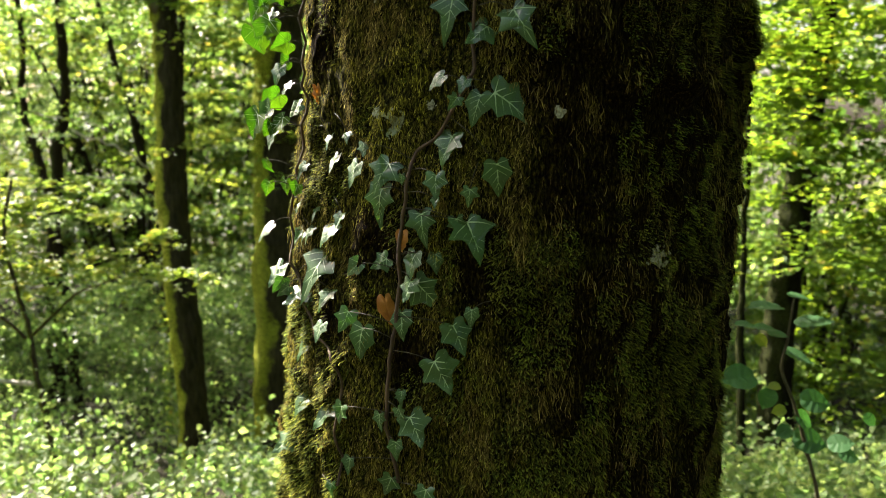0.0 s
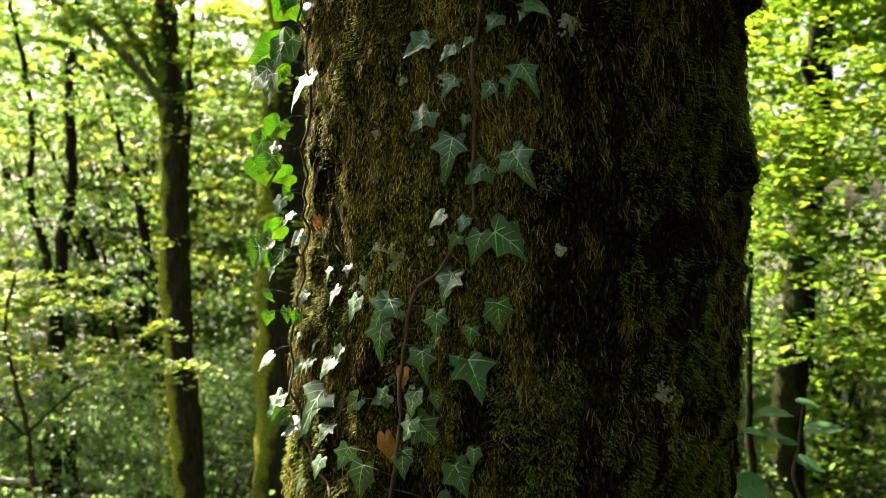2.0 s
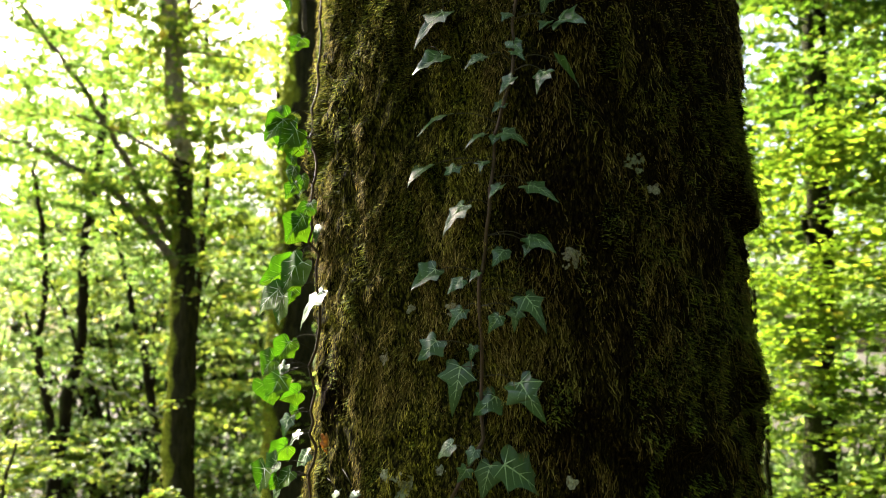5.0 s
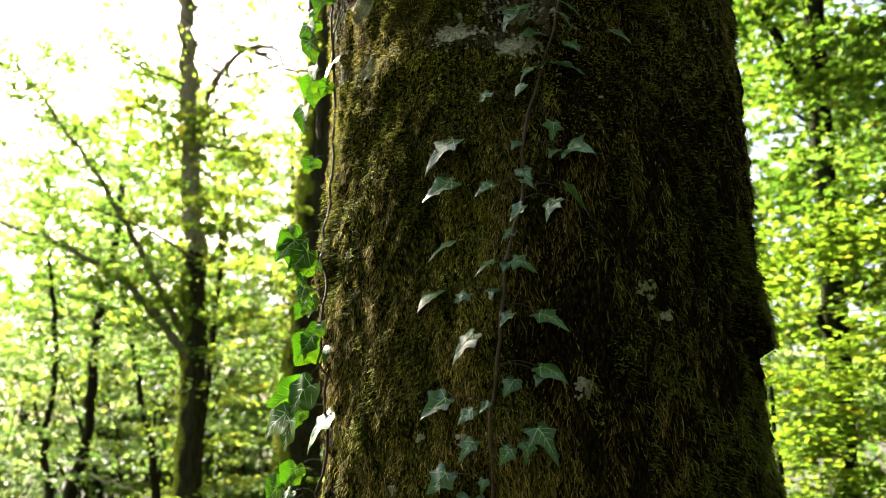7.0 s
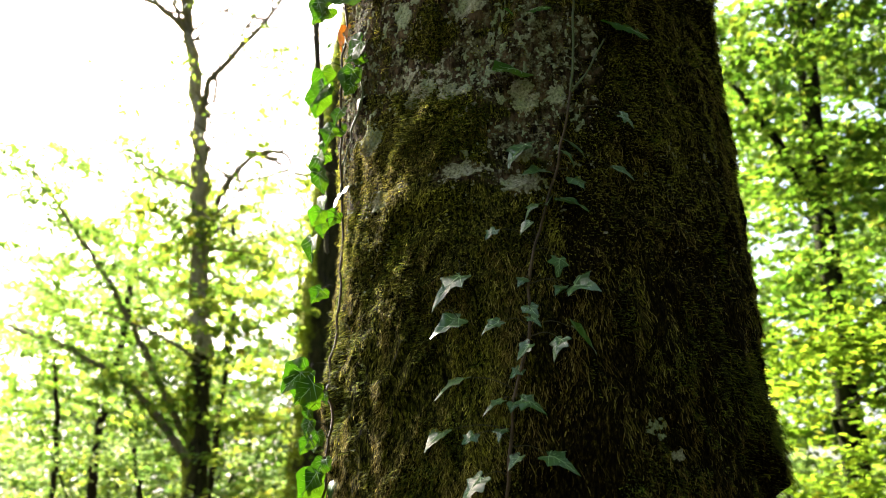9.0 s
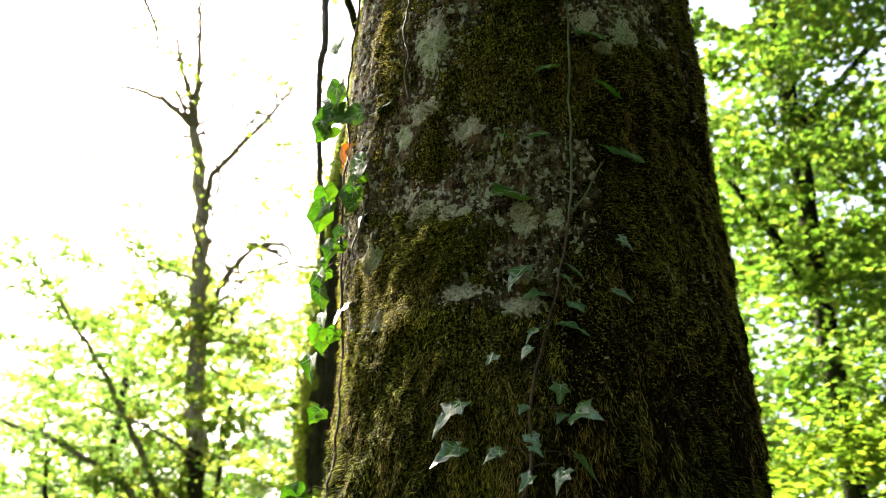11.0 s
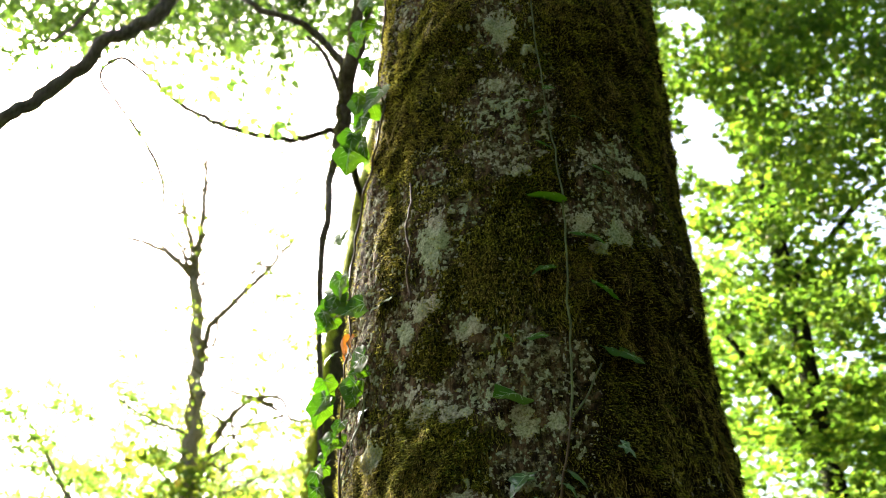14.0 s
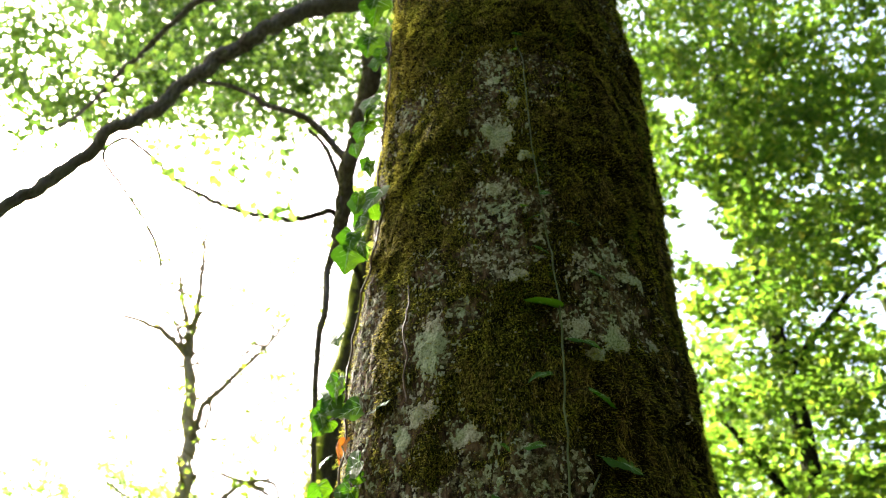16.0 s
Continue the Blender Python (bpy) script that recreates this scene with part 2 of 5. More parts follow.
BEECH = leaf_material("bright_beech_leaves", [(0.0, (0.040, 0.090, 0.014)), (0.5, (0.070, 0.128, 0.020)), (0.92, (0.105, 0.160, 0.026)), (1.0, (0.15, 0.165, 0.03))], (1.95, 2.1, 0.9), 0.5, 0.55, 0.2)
# darker copy of the beech leaves: shade high overhead is in the colour
SHADE = leaf_material("shaded_canopy_leaves", [(0.0, (0.030, 0.062, 0.014)), (0.5, (0.052, 0.095, 0.020)), (1.0, (0.085, 0.125, 0.026))], (1.9, 2.1, 1.1), 0.5, 0.55, 0.2)
# brighter copy of BEECH: sunlight on the low boughs is put into the colour
BEECH_SUN = leaf_material("sunlit_beech_leaves", [(0.0, (0.062, 0.120, 0.018)), (0.6, (0.095, 0.160, 0.024)), (0.97, (0.140, 0.195, 0.030)), (1.0, (0.22, 0.18, 0.04))], (2.6, 2.55, 0.9), 0.5, 0.57, 0.2)
COOL = leaf_material("undergrowth_leaves", [(0.0, (0.066, 0.122, 0.044)), (0.5, (0.122, 0.190, 0.070)), (1.0, (0.22, 0.27, 0.12))], (2.3, 2.4, 1.4), 0.5, 0.5, 0.25)
HAZEL_LEAF = leaf_material("hazel_leaf", [(0.0, (0.026, 0.085, 0.026)), (1.0, (0.050, 0.125, 0.042))], (1.3, 1.7, 0.6), 0.5, 0.35, 0.25)
BARK = bark_material("grey_bark", (0.015, 0.012, 0.008), (0.09, 0.07, 0.05), (0.13, 0.14, 0.02), 0.45, 0.62)
BARK_MOSSY = bark_material("mossy_young_bark", (0.010, 0.009, 0.005), (0.060, 0.052, 0.026), (0.27, 0.31, 0.03), 0.56, 0.68)
# sky glare and haze are put into the colour of the next three barks
BARK_GLARE = bark_material("glare_pale_bark", (0.17, 0.135, 0.10), (0.50, 0.42, 0.33), (0.30, 0.29, 0.10), 0.62, 0.8, 10)
BARK_PALE = bark_material("pale_twig_bark", (0.09, 0.072, 0.05), (0.30, 0.24, 0.17), (0.20, 0.19, 0.04), 0.55, 0.7, 10)
BOUGH = bark_material("grey_bough_bark", (0.05, 0.043, 0.042), (0.20, 0.175, 0.165), (0.10, 0.10, 0.04), 0.6, 0.8, 10)
# near-black bark with the leaf shade on these trunks put into its colour
BARK_BLACK = bark_material("shaded_black_bark", (0.004, 0.003, 0.002), (0.018, 0.015, 0.009), (0.030, 0.036, 0.010), 0.5, 0.7)
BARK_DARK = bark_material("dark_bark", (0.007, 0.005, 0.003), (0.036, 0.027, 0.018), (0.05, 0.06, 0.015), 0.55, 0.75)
DEADWOOD = plain("bleached_wood", (0.20, 0.18, 0.15), (0.50, 0.46, 0.40), 30, 0.85, (1, 1, 0.3))
SOIL = plain("forest_litter", (0.009, 0.009, 0.004), (0.050, 0.045, 0.020), 9, 0.95, None, 0.03)


# ---- mesh helpers ----
def hash_grid(ix, iy, iz):
    h = (ix * 374761393 + iy * 668265263 + iz * 2147483647 + 974634777) & 0xFFFFFFFF
    h = ((h ^ (h >> 13)) * 1274126177) & 0xFFFFFFFF
    h = ((h ^ (h >> 16)) * 2246822519) & 0xFFFFFFFF
    return ((h ^ (h >> 15)) & 0xFFFFFF) / 8388607.5 - 1.0


def smooth_noise(x, y, z):
    """Value noise between -1 and 1 for arrays."""
    x, y, z = np.broadcast_arrays(x, y, z)
    fx, fy, fz = np.floor(x), np.floor(y), np.floor(z)
    ix, iy, iz = (v.astype(np.int64) for v in (fx, fy, fz))
    ux, uy, uz = ((t * t * (3 - 2 * t)) for t in (x - fx, y - fy, z - fz))
    out = 0.0
    for a in (0, 1):
        for b in (0, 1):
            for c in (0, 1):
                w = (ux if a else 1 - ux) * (uy if b else 1 - uy) * (uz if c else 1 - uz)
                out = out + w * hash_grid(ix + a, iy + b, iz + c)
    return out


def fractal(x, y, z, octaves=3):
    out, amp, s = 0.0, 1.0, 1.0
    for k in range(octaves):
        out = out + amp * smooth_noise(x * s + 17.3 * k, y * s + 5.1 * k, z * s - 9.7 * k)
        amp, s = amp * 0.5, s * 2.07
    return out


def mesh_from(name, verts, quads=None, tris=None, mats=(), smooth=True, index=None):
    """A mesh from arrays of corners and of faces."""
    me = bpy.data.meshes.new(name)
    nq, nt = (0 if quads is None else len(quads)), (0 if tris is None else len(tris))
    me.vertices.add(len(verts))
    me.vertices.foreach_set("co", np.asarray(verts, np.float32).ravel())
    loops = np.concatenate([np.asarray(a, np.int32).ravel() for a in (quads, tris) if a is not None and len(a)])
    me.loops.add(len(loops))
    me.loops.foreach_set("vertex_index", loops)
    me.polygons.add(nq + nt)
    me.polygons.foreach_set("loop_start", np.concatenate([np.arange(nq) * 4, nq * 4 + np.arange(nt) * 3]).astype(np.int32))
    me.polygons.foreach_set("use_smooth", np.full(nq + nt, smooth))
    for m in mats:
        me.materials.append(m)
    if index is not None:
        me.polygons.foreach_set("material_index", np.asarray(index, np.int32))
    me.update(calc_edges=True)
    me.validate()
    return me


def part(name, data, parent, label="", kind=""):
    ob = new(name, data)
    ob.parent = parent
    return tagged(ob, label, "", "", kind)


def thing(name, at, label, category, group="", kind=""):
    ob = new(name)
    ob.location = at
    ob.empty_display_size = 0.1
    return tagged(ob, label, category, group, kind)


def spline(points, steps):
    """Points along a smooth curve through the given ones."""
    p = np.asarray(points, float)
    p = np.vstack([2 * p[0] - p[1], p, 2 * p[-1] - p[-2]])
    out = []
    for i in range(1, len(p) - 2):
        for s in range(steps):
            u = s / steps
            a, b, c, d = p[i - 1], p[i], p[i + 1], p[i + 2]
            out.append(b + 0.5 * u * (c - a + u * (2 * a - 5 * b + 4 * c - d + u * (3 * (b - c) + d - a))))
    out.append(p[-2])
    return np.array(out)


def tube(points, r0, r1, sides=8, wobble=0.12, seed=0, power=1.0):
    """Corners and faces of a tapered, slightly knobbly limb."""
    p = np.asarray(points, float)
    n = len(p)
    t = np.gradient(p, axis=0)
    t /= np.linalg.norm(t, axis=1, keepdims=True) + 1e-9
    ref = np.array([0.31, 0.9, 0.17])
    u = np.cross(t, ref)
    u /= np.linalg.norm(u, axis=1, keepdims=True) + 1e-9
    v = np.cross(t, u)
    s = np.linspace(0, 1, n) ** power
    a = np.linspace(0, 2 * np.pi, sides, endpoint=False)
    r = (r0 + (r1 - r0) * s)[:, None] * (1 + wobble * fractal(np.cos(a)[None, :] * 1.3 + seed, np.sin(a)[None, :] * 1.3, (s * n * 0.35)[:, None], 2))
    ring = p[:, None, :] + r[..., None] * (np.cos(a)[None, :, None] * u[:, None, :] + np.sin(a)[None, :, None] * v[:, None, :])
    verts = ring.reshape(-1, 3)
    i = np.arange(n - 1)[:, None] * sides
    j = np.arange(sides)[None, :]
    k = (j + 1) % sides
    quads = np.stack([i + j, i + k, i + sides + k, i + sides + j], -1).reshape(-1, 4)
    verts = np.vstack([verts, p[-1:] + t[-1:] * r1])
    tip = len(verts) - 1
    base = (n - 1) * sides
    tris = np.array([[base + q, base + (q + 1) % sides, tip] for q in range(sides)])
    return verts, quads, tris


def joined(pieces):
    vs, qs, ts, off = [], [], [], 0
    for v, q, t in pieces:
        vs.append(v)
        qs.append(np.asarray(q) + off)
        ts.append(np.asarray(t) + off)
        off += len(v)
    return np.vstack(vs), np.vstack(qs), np.vstack(ts)


def leaves_mesh(name, at, size, rng, mat, flat=0.6, droop=0.25, narrow=0.36, fine=True):
    """Many small folded leaves. flat: 1 lies level, 0 any way."""
    n = len(at)
    nor = rng.normal(size=(n, 3)) * (1 - flat) + np.array([0, 0, 1.0]) * flat
    nor /= np.linalg.norm(nor, axis=1, keepdims=True)
    way = rng.normal(size=(n, 3))
    way[:, 2] -= droop * 2
    way -= nor * (way * nor).sum(1, keepdims=True)
    way /= np.linalg.norm(way, axis=1, keepdims=True)
    side = np.cross(way, nor)
    s = (size * rng.uniform(0.65, 1.25, n))[:, None]
    if not fine:
        v = np.stack([at + s * (side * x + way * (y - 0.5) + nor * z) for x, y, z in ((0, 0, 0), (-narrow * 1.2, 0.5, 0.06), (0, 1, -0.08), (narrow * 1.2, 0.5, 0.06))], 1).reshape(-1, 3)
        return mesh_from(name, v, (np.arange(n) * 4)[:, None] + np.array([0, 3, 2, 1]), None, (mat,), False)
    shape = ((0, 0, 0), (-narrow, 0.3, 0.1), (-narrow * 0.85, 0.68, 0.07), (0, 1, -0.12), (narrow * 0.85, 0.68, 0.07), (narrow, 0.3, 0.1))
    v = np.stack([at + s * (side * x + way * (y - 0.5) + nor * z) for x, y, z in shape], 1).reshape(-1, 3)
    b = (np.arange(n) * 6)[:, None]
    q = np.concatenate([b + np.array([0, 3, 2, 1]), b + np.array([0, 5, 4, 3])])
    return mesh_from(name, v, q, None, (mat,), False)


def sprays(rng, centres, radius, count, thick=0.10, droop=0.18):
    """Places for leaves: flat, drooping sprays with an uneven rim round each centre."""
    out = []
    for c in np.asarray(centres, float):
        r = radius * rng.uniform(0.6, 1.35)
        k = int(count * rng.uniform(0.6, 1.3))
        a = rng.uniform(0, 2 * np.pi, k)
        lobes = 0.65 + 0.35 * np.cos(a * rng.integers(2, 5) + rng.uniform(0, 6))
        d = r * np.sqrt(rng.uniform(0, 1, k)) * lobes
        tilt = rng.normal(0, 0.15, 2)
        x, y = d * np.cos(a), d * np.sin(a)
        z = rng.normal(0, thick * r, k) - droop * d * d / r + tilt[0] * x + tilt[1] * y
        out.append(c + np.stack([x, y, z], 1))
    return np.vstack(out)


def in_box(rng, n, lo, hi):
    return rng.uniform(lo, hi, (n, 3))


# ---- ground ----
def ground_z(x, y):
    x, y = np.asarray(x, float), np.asarray(y, float)
    s = np.clip((y - 1.0) / 8.0, 0, 1)
    fall = -1.65 * (s * s * (3 - 2 * s))
    return fall + 0.07 * fractal(x * 0.7, y * 0.7, 0.5, 3) + 0.12 * smooth_noise(x * 0.15, y * 0.15, 2.0)


def build_ground():
    g = np.concatenate([-np.geomspace(900, 14, 14), np.linspace(-12, 16, 113), np.geomspace(18, 900, 14)])
    gx, gy = np.meshgrid(g, g, indexing="ij")
    v = np.stack([gx, gy, ground_z(gx, gy)], -1).reshape(-1, 3)
    n = len(g)
    i, j = np.meshgrid(np.arange(n - 1), np.arange(n - 1), indexing="ij")
    a = (i * n + j).ravel()
    q = np.stack([a, a + n, a + n + 1, a + 1], -1)
    ob = new("ground", mesh_from("ground", v, q, None, (SOIL,)))
    tagged(ob, "sloping woodland floor of brown leaf litter and soil", "ground", "", "structure")


build_ground()

# ---- the big mossy trunk ----
# heights every half metre from -0.8 m: the axis in x and y, and the radius
AXIS_X = (0.09, 0.09, 0.095, 0.106, 0.127, 0.155, 0.154, 0.160, 0.163, 0.179, 0.179, 0.180, 0.180, 0.180, 0.180, 0.180, 0.180)
AXIS_Y = (1.76, 1.75, 1.735, 1.716, 1.684, 1.659, 1.642, 1.674, 1.599, 1.491, 1.387, 1.30, 1.23, 1.17, 1.13, 1.10, 1.08)
RADIUS = (0.80, 0.62, 0.51, 0.464, 0.449, 0.429, 0.432, 0.434, 0.421, 0.394, 0.370, 0.352, 0.34, 0.33, 0.32, 0.31, 0.30)
# swellings with a sharp lower lip: angle, height, depth, half-width in degrees, height of the swelling
LEDGES = ((30, 1.71, 0.034, 22, 0.16), (56, 1.78, 0.040, 13, 0.22), (58, 2.08, 0.036, 16, 0.20), (-62, 2.19, 0.018, 14, 0.20),
          (-36, 2.50, 0.015, 18, 0.16), (-28, 3.62, 0.024, 18, 0.14), (30, 3.60, 0.022, 22, 0.12), (12, 3.98, 0.022, 40, 0.16),
          (40, 1.30, 0.022, 20, 0.15), (5, 1.36, 0.016, 16, 0.12), (40, 2.45, 0.018, 18, 0.2), (46, 2.95, 0.02, 16, 0.2))


def along(table, z):
    z = np.asarray(z, float)
    p = np.asarray(table, float)
    k = np.clip((z + 0.8) / 0.5, 0, len(p) - 1.0001)
    i = k.astype(int)
    u = k - i
    g = lambda j: p[np.clip(j, 0, len(p) - 1)]
    a, b, c, d = g(i - 1), g(i), g(i + 1), g(i + 2)
    return b + 0.5 * u * (c - a + u * (2 * a - 5 * b + 4 * c - d + u * (3 * (b - c) + d - a)))


def under_lip(th, z):
    """The hollows under the swellings."""
    out = 0.0
    for t0, z0, amp, w, h in LEDGES:
        wave = 0.03 * np.sin(np.radians(th * 7 + t0 * 3)) + 0.02 * np.sin(np.radians(th * 17))
        out = out + amp * np.exp(-(((z - z0 - wave) + 0.035) / 0.03) ** 2) * np.exp(-((th - t0) / w) ** 2)
    return out


# thick moss and bare, crusted bark: angle, height, half-width in degrees, half-height
MOSS_AT = ((-48, 3.43, 14, 0.10), (-24, 3.22, 15, 0.04), (1, 3.19, 10, 0.04), (-8, 3.08, 8, 0.09), (1, 2.95, 9, 0.09), (-30, 2.64, 13, 0.06),
           (-58, 2.67, 9, 0.05), (-32, 3.92, 22, 0.26), (-48, 3.18, 5, 0.09), (-27, 2.85, 6, 0.025), (30, 3.56, 20, 0.20), (12, 4.0, 40, 0.2),
           (-44, 3.56, 13, 0.11), (-40, 2.42, 26, 0.08), (40, 2.8, 20, 0.3), (22, 2.9, 10, 0.1), (-25, 3.50, 6, 0.05))
BARE_AT = ((-28, 3.07, 9, 0.09), (-42, 2.93, 10, 0.07), (-19, 2.89, 8, 0.06), (-55, 3.07, 9, 0.10), (-42, 2.80, 14, 0.06), (-20, 2.78, 10, 0.05),
           (15, 3.11, 8, 0.06), (24, 3.10, 10, 0.06), (35, 3.14, 7, 0.08), (-14, 3.40, 10, 0.08), (-2, 3.30, 8, 0.07), (-22, 2.555, 7, 0.025),
           (-8, 2.53, 6, 0.03), (-8, 2.62, 7, 0.05), (-8, 2.73, 9, 0.05), (-54, 2.80, 14, 0.11), (-50, 2.56, 8, 0.03), (-8, 3.63, 7, 0.06),
           (-10, 3.80, 6, 0.05), (-64, 3.60, 6, 0.10), (-58, 3.28, 8, 0.08), (6, 3.42, 9, 0.05), (22, 3.28, 12, 0.05))
# leafy green cushions, likewise
LEAFY_AT = ((30, 1.20, 22, 0.17), (6, 1.05, 20, 0.10), (34, 1.78, 18, 0.07), (54, 1.86, 9, 0.12), (54, 2.16, 10, 0.10), (-66, 2.33, 14, 0.14),
            (-62, 1.0, 14, 0.25), (-56, 1.52, 10, 0.08), (40, 1.42, 18, 0.05), (2, 1.42, 16, 0.04), (-40, 2.00, 12, 0.10), (-38, 2.35, 18, 0.12), (-30, 2.64, 13, 0.06))

# dark gaps with sparse moss, shade of ivy and ledges painted in, likewise
SHADED_GAP_AT = ((-34, 1.43, 13, 0.07), (-24, 1.24, 8, 0.09), (-10, 1.40, 6, 0.07), (34, 1.60, 20, 0.05), (6, 1.72, 14, 0.06), (0, 2.05, 10, 0.10),
             (10, 2.45, 10, 0.08), (46, 1.98, 10, 0.05), (-50, 1.28, 8, 0.06), (20, 1.28, 14, 0.03), (-58, 1.78, 6, 0.10))


def spread(table, th, z):
    """How much of the patches in a table covers a place, 0 to 1."""
    out = np.zeros(np.broadcast(th, z).shape)
    for t0, z0, w, h in table:
        out = np.maximum(out, np.exp(-(((th - t0) / w) ** 2 + ((z - z0) / h) ** 2)))
    return out


def relief(th, z):
    """How far the bark and its moss stand out from the round trunk."""
    a = np.radians(th)
    x, y = np.sin(a) * 0.43, np.cos(a) * 0.43
    d = 0.014 * fractal(x * 5, y * 5, z * 3.2, 2) + 0.007 * fractal(x * 16, y * 16, z * 9, 2)
    m = moss_share(th, z)
    d = d + (0.002 + 0.008 * m) * fractal(x * 34, y * 34, z * 26, 2) + 0.006 * m
    d = d + 0.0014 * fractal(x * 90, y * 90, z * 70, 2)
    # the moss hangs in overlapping drapes with free lower rims
    for step, depth, k in ((0.105, 0.016, 0.0), (0.050, 0.009, 3.7)):
        u = z / step + 1.5 * fractal(x * 6 + k, y * 6, z * 2.2, 3)
        u = u - np.floor(u)
        some = np.clip(0.25 + 1.1 * fractal(x * 7 - k, y * 7, z * 6, 2), 0, 1)
        d = d + depth * m * some * (np.exp(-2.4 * u) * np.clip(u / 0.06, 0, 1) - 0.3)
    for t0, z0, amp, w, h in LEDGES:
        wave = 0.03 * np.sin(np.radians(th * 7 + t0 * 3)) + 0.02 * np.sin(np.radians(th * 17))
        u = (z - z0 - wave) / h
        up = np.where(u > 0, np.exp(-np.maximum(u, 0) * 2.2), np.exp(-(np.minimum(u, 0) * h / 0.026) ** 2))
        d = d + amp * up * np.exp(-((th - t0) / w) ** 2)
    d = d - 0.017 * (1 - 0.8 * np.exp(-((z - 2.74) / 0.13) ** 2)) * np.clip((th - 25) / 40, 0, 1) * np.clip((z - 1.75) / 0.15, 0, 1) * np.clip((3.5 - z) / 0.2, 0, 1)
    return d - 0.55 * under_lip(th, z)


def moss_share(th, z):
    """0: bare bark and crust, 1: thick moss."""
    a = np.radians(th)
    x, y = np.sin(a) * 0.43, np.cos(a) * 0.43
    f = fractal(x * 6.5, y * 6.5, z * 5.0, 3) + 0.55 * fractal(x * 42, y * 42, z * 36, 3)
    high = np.clip((z - 2.35) / 0.4, 0, 1)
    right = np.clip((th + 5) / 40, 0, 1)
    left = np.clip((-30 - th) / 22, 0, 1) * np.clip((2.5 - z) / 0.3, 0, 1)
    return np.clip(0.86 + 0.3 * left - 0.40 * high + 0.22 * right * high + 0.50 * spread(MOSS_AT, th, z) * high - 0.40 * spread(BARE_AT, th, z) + 0.5 * f * (0.45 + 0.35 * high), 0, 1)


def lush_and_shade(th, z):
    """0: old brown moss over dark bark, 1: fresh olive moss; darker to the right, shade painted into the gaps."""
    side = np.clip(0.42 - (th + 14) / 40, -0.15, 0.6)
    return np.clip(side + 0.25 * np.clip((z - 2.5) / 0.5, 0, 1) + 0.3 * spread(LEAFY_AT, th, z) - 0.8 * spread(SHADED_GAP_AT, th, z), -0.2, 1)


def bark_at(th, z, out=0.0):
    """The place on the trunk at that angle (0 faces -y, positive towards +x) and height, out metres off its surface."""
    th, z = np.asarray(th, float), np.asarray(z, float)
    r = along(RADIUS, z) - 0.012 + relief(th, z) + out
    a = np.radians(th)
    return np.stack([along(AXIS_X, z) + r * np.sin(a), along(AXIS_Y, z) - r * np.cos(a), z], -1)


def build_trunk():
    tree = thing("mossy_tree", (0.1, 1.74, -0.05), "massive old tree trunk clad in hanging moss, bark and pale lichen", "tree")
    here = np.array(tree.location)
    th = np.concatenate([np.linspace(-98, 98, 310, endpoint=False), np.linspace(98, 262, 40, endpoint=False)])
    z = np.concatenate([np.linspace(-0.75, 0.8, 38, endpoint=False), np.linspace(0.8, 4.4, 600, endpoint=False), np.linspace(4.4, 7.15, 50)])
    n, k = len(th), len(z)
    tt, zz = np.meshgrid(th, z)
    v = bark_at(tt, zz).reshape(-1, 3) - here
    i, j = np.meshgrid(np.arange(k - 1), np.arange(n), indexing="ij")
    a, b = (i * n + j).ravel(), (i * n + (j + 1) % n).ravel()
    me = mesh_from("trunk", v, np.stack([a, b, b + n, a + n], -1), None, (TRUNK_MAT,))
    at = me.attributes.new("moss", "FLOAT", "POINT")
    at.data.foreach_set("value", moss_share(tt, zz).ravel().astype(np.float32))
    at = me.attributes.new("lush_shade", "FLOAT", "POINT")
    at.data.foreach_set("value", lush_and_shade(tt, zz).ravel().astype(np.float32))
    part("trunk", me, tree)
    # the limbs and the crown, high above; the crown is unseen, added for shade
    top = [(0.18, 1.08, 7.0), (0.2, 1.05, 8.6), (0.1, 1.1, 10.5), (0.2, 1.0, 12.5)]
    limbs = [tube(spline(top, 5), 0.30, 0.12, 12)]
    rng = np.random.default_rng(5)
    for q in range(8):
        ang, h = q * 0.785 + rng.uniform(-0.2, 0.2), rng.uniform(7.6, 10.5)
        r = rng.uniform(3.0, 4.6)
        limbs.append(tube(spline([(0.18, 1.08, h), (0.18 + r * 0.45 * math.cos(ang), 1.08 + r * 0.45 * math.sin(ang), h + 1.0), (0.18 + r * math.cos(ang), 1.08 + r * math.sin(ang), h + 1.3)], 5), 0.12, 0.03, 8))
    vv, qq, tq = joined(limbs)
    part("limb", mesh_from("limb", vv - here, qq, tq, (BARK_DARK,)), tree)
    spots = in_box(rng, 28, (-1.8, -5.6, 7.8), (5.6, 3.6, 12.6))
    part("crown", leaves_mesh("crown", sprays(rng, spots, 0.75, 62) - here, 0.15, rng, GREEN, fine=False), tree, "unseen green crown overhead, added to shade the trunk", "stuff")
    return tree, here


TREE, TREE_AT = build_trunk()


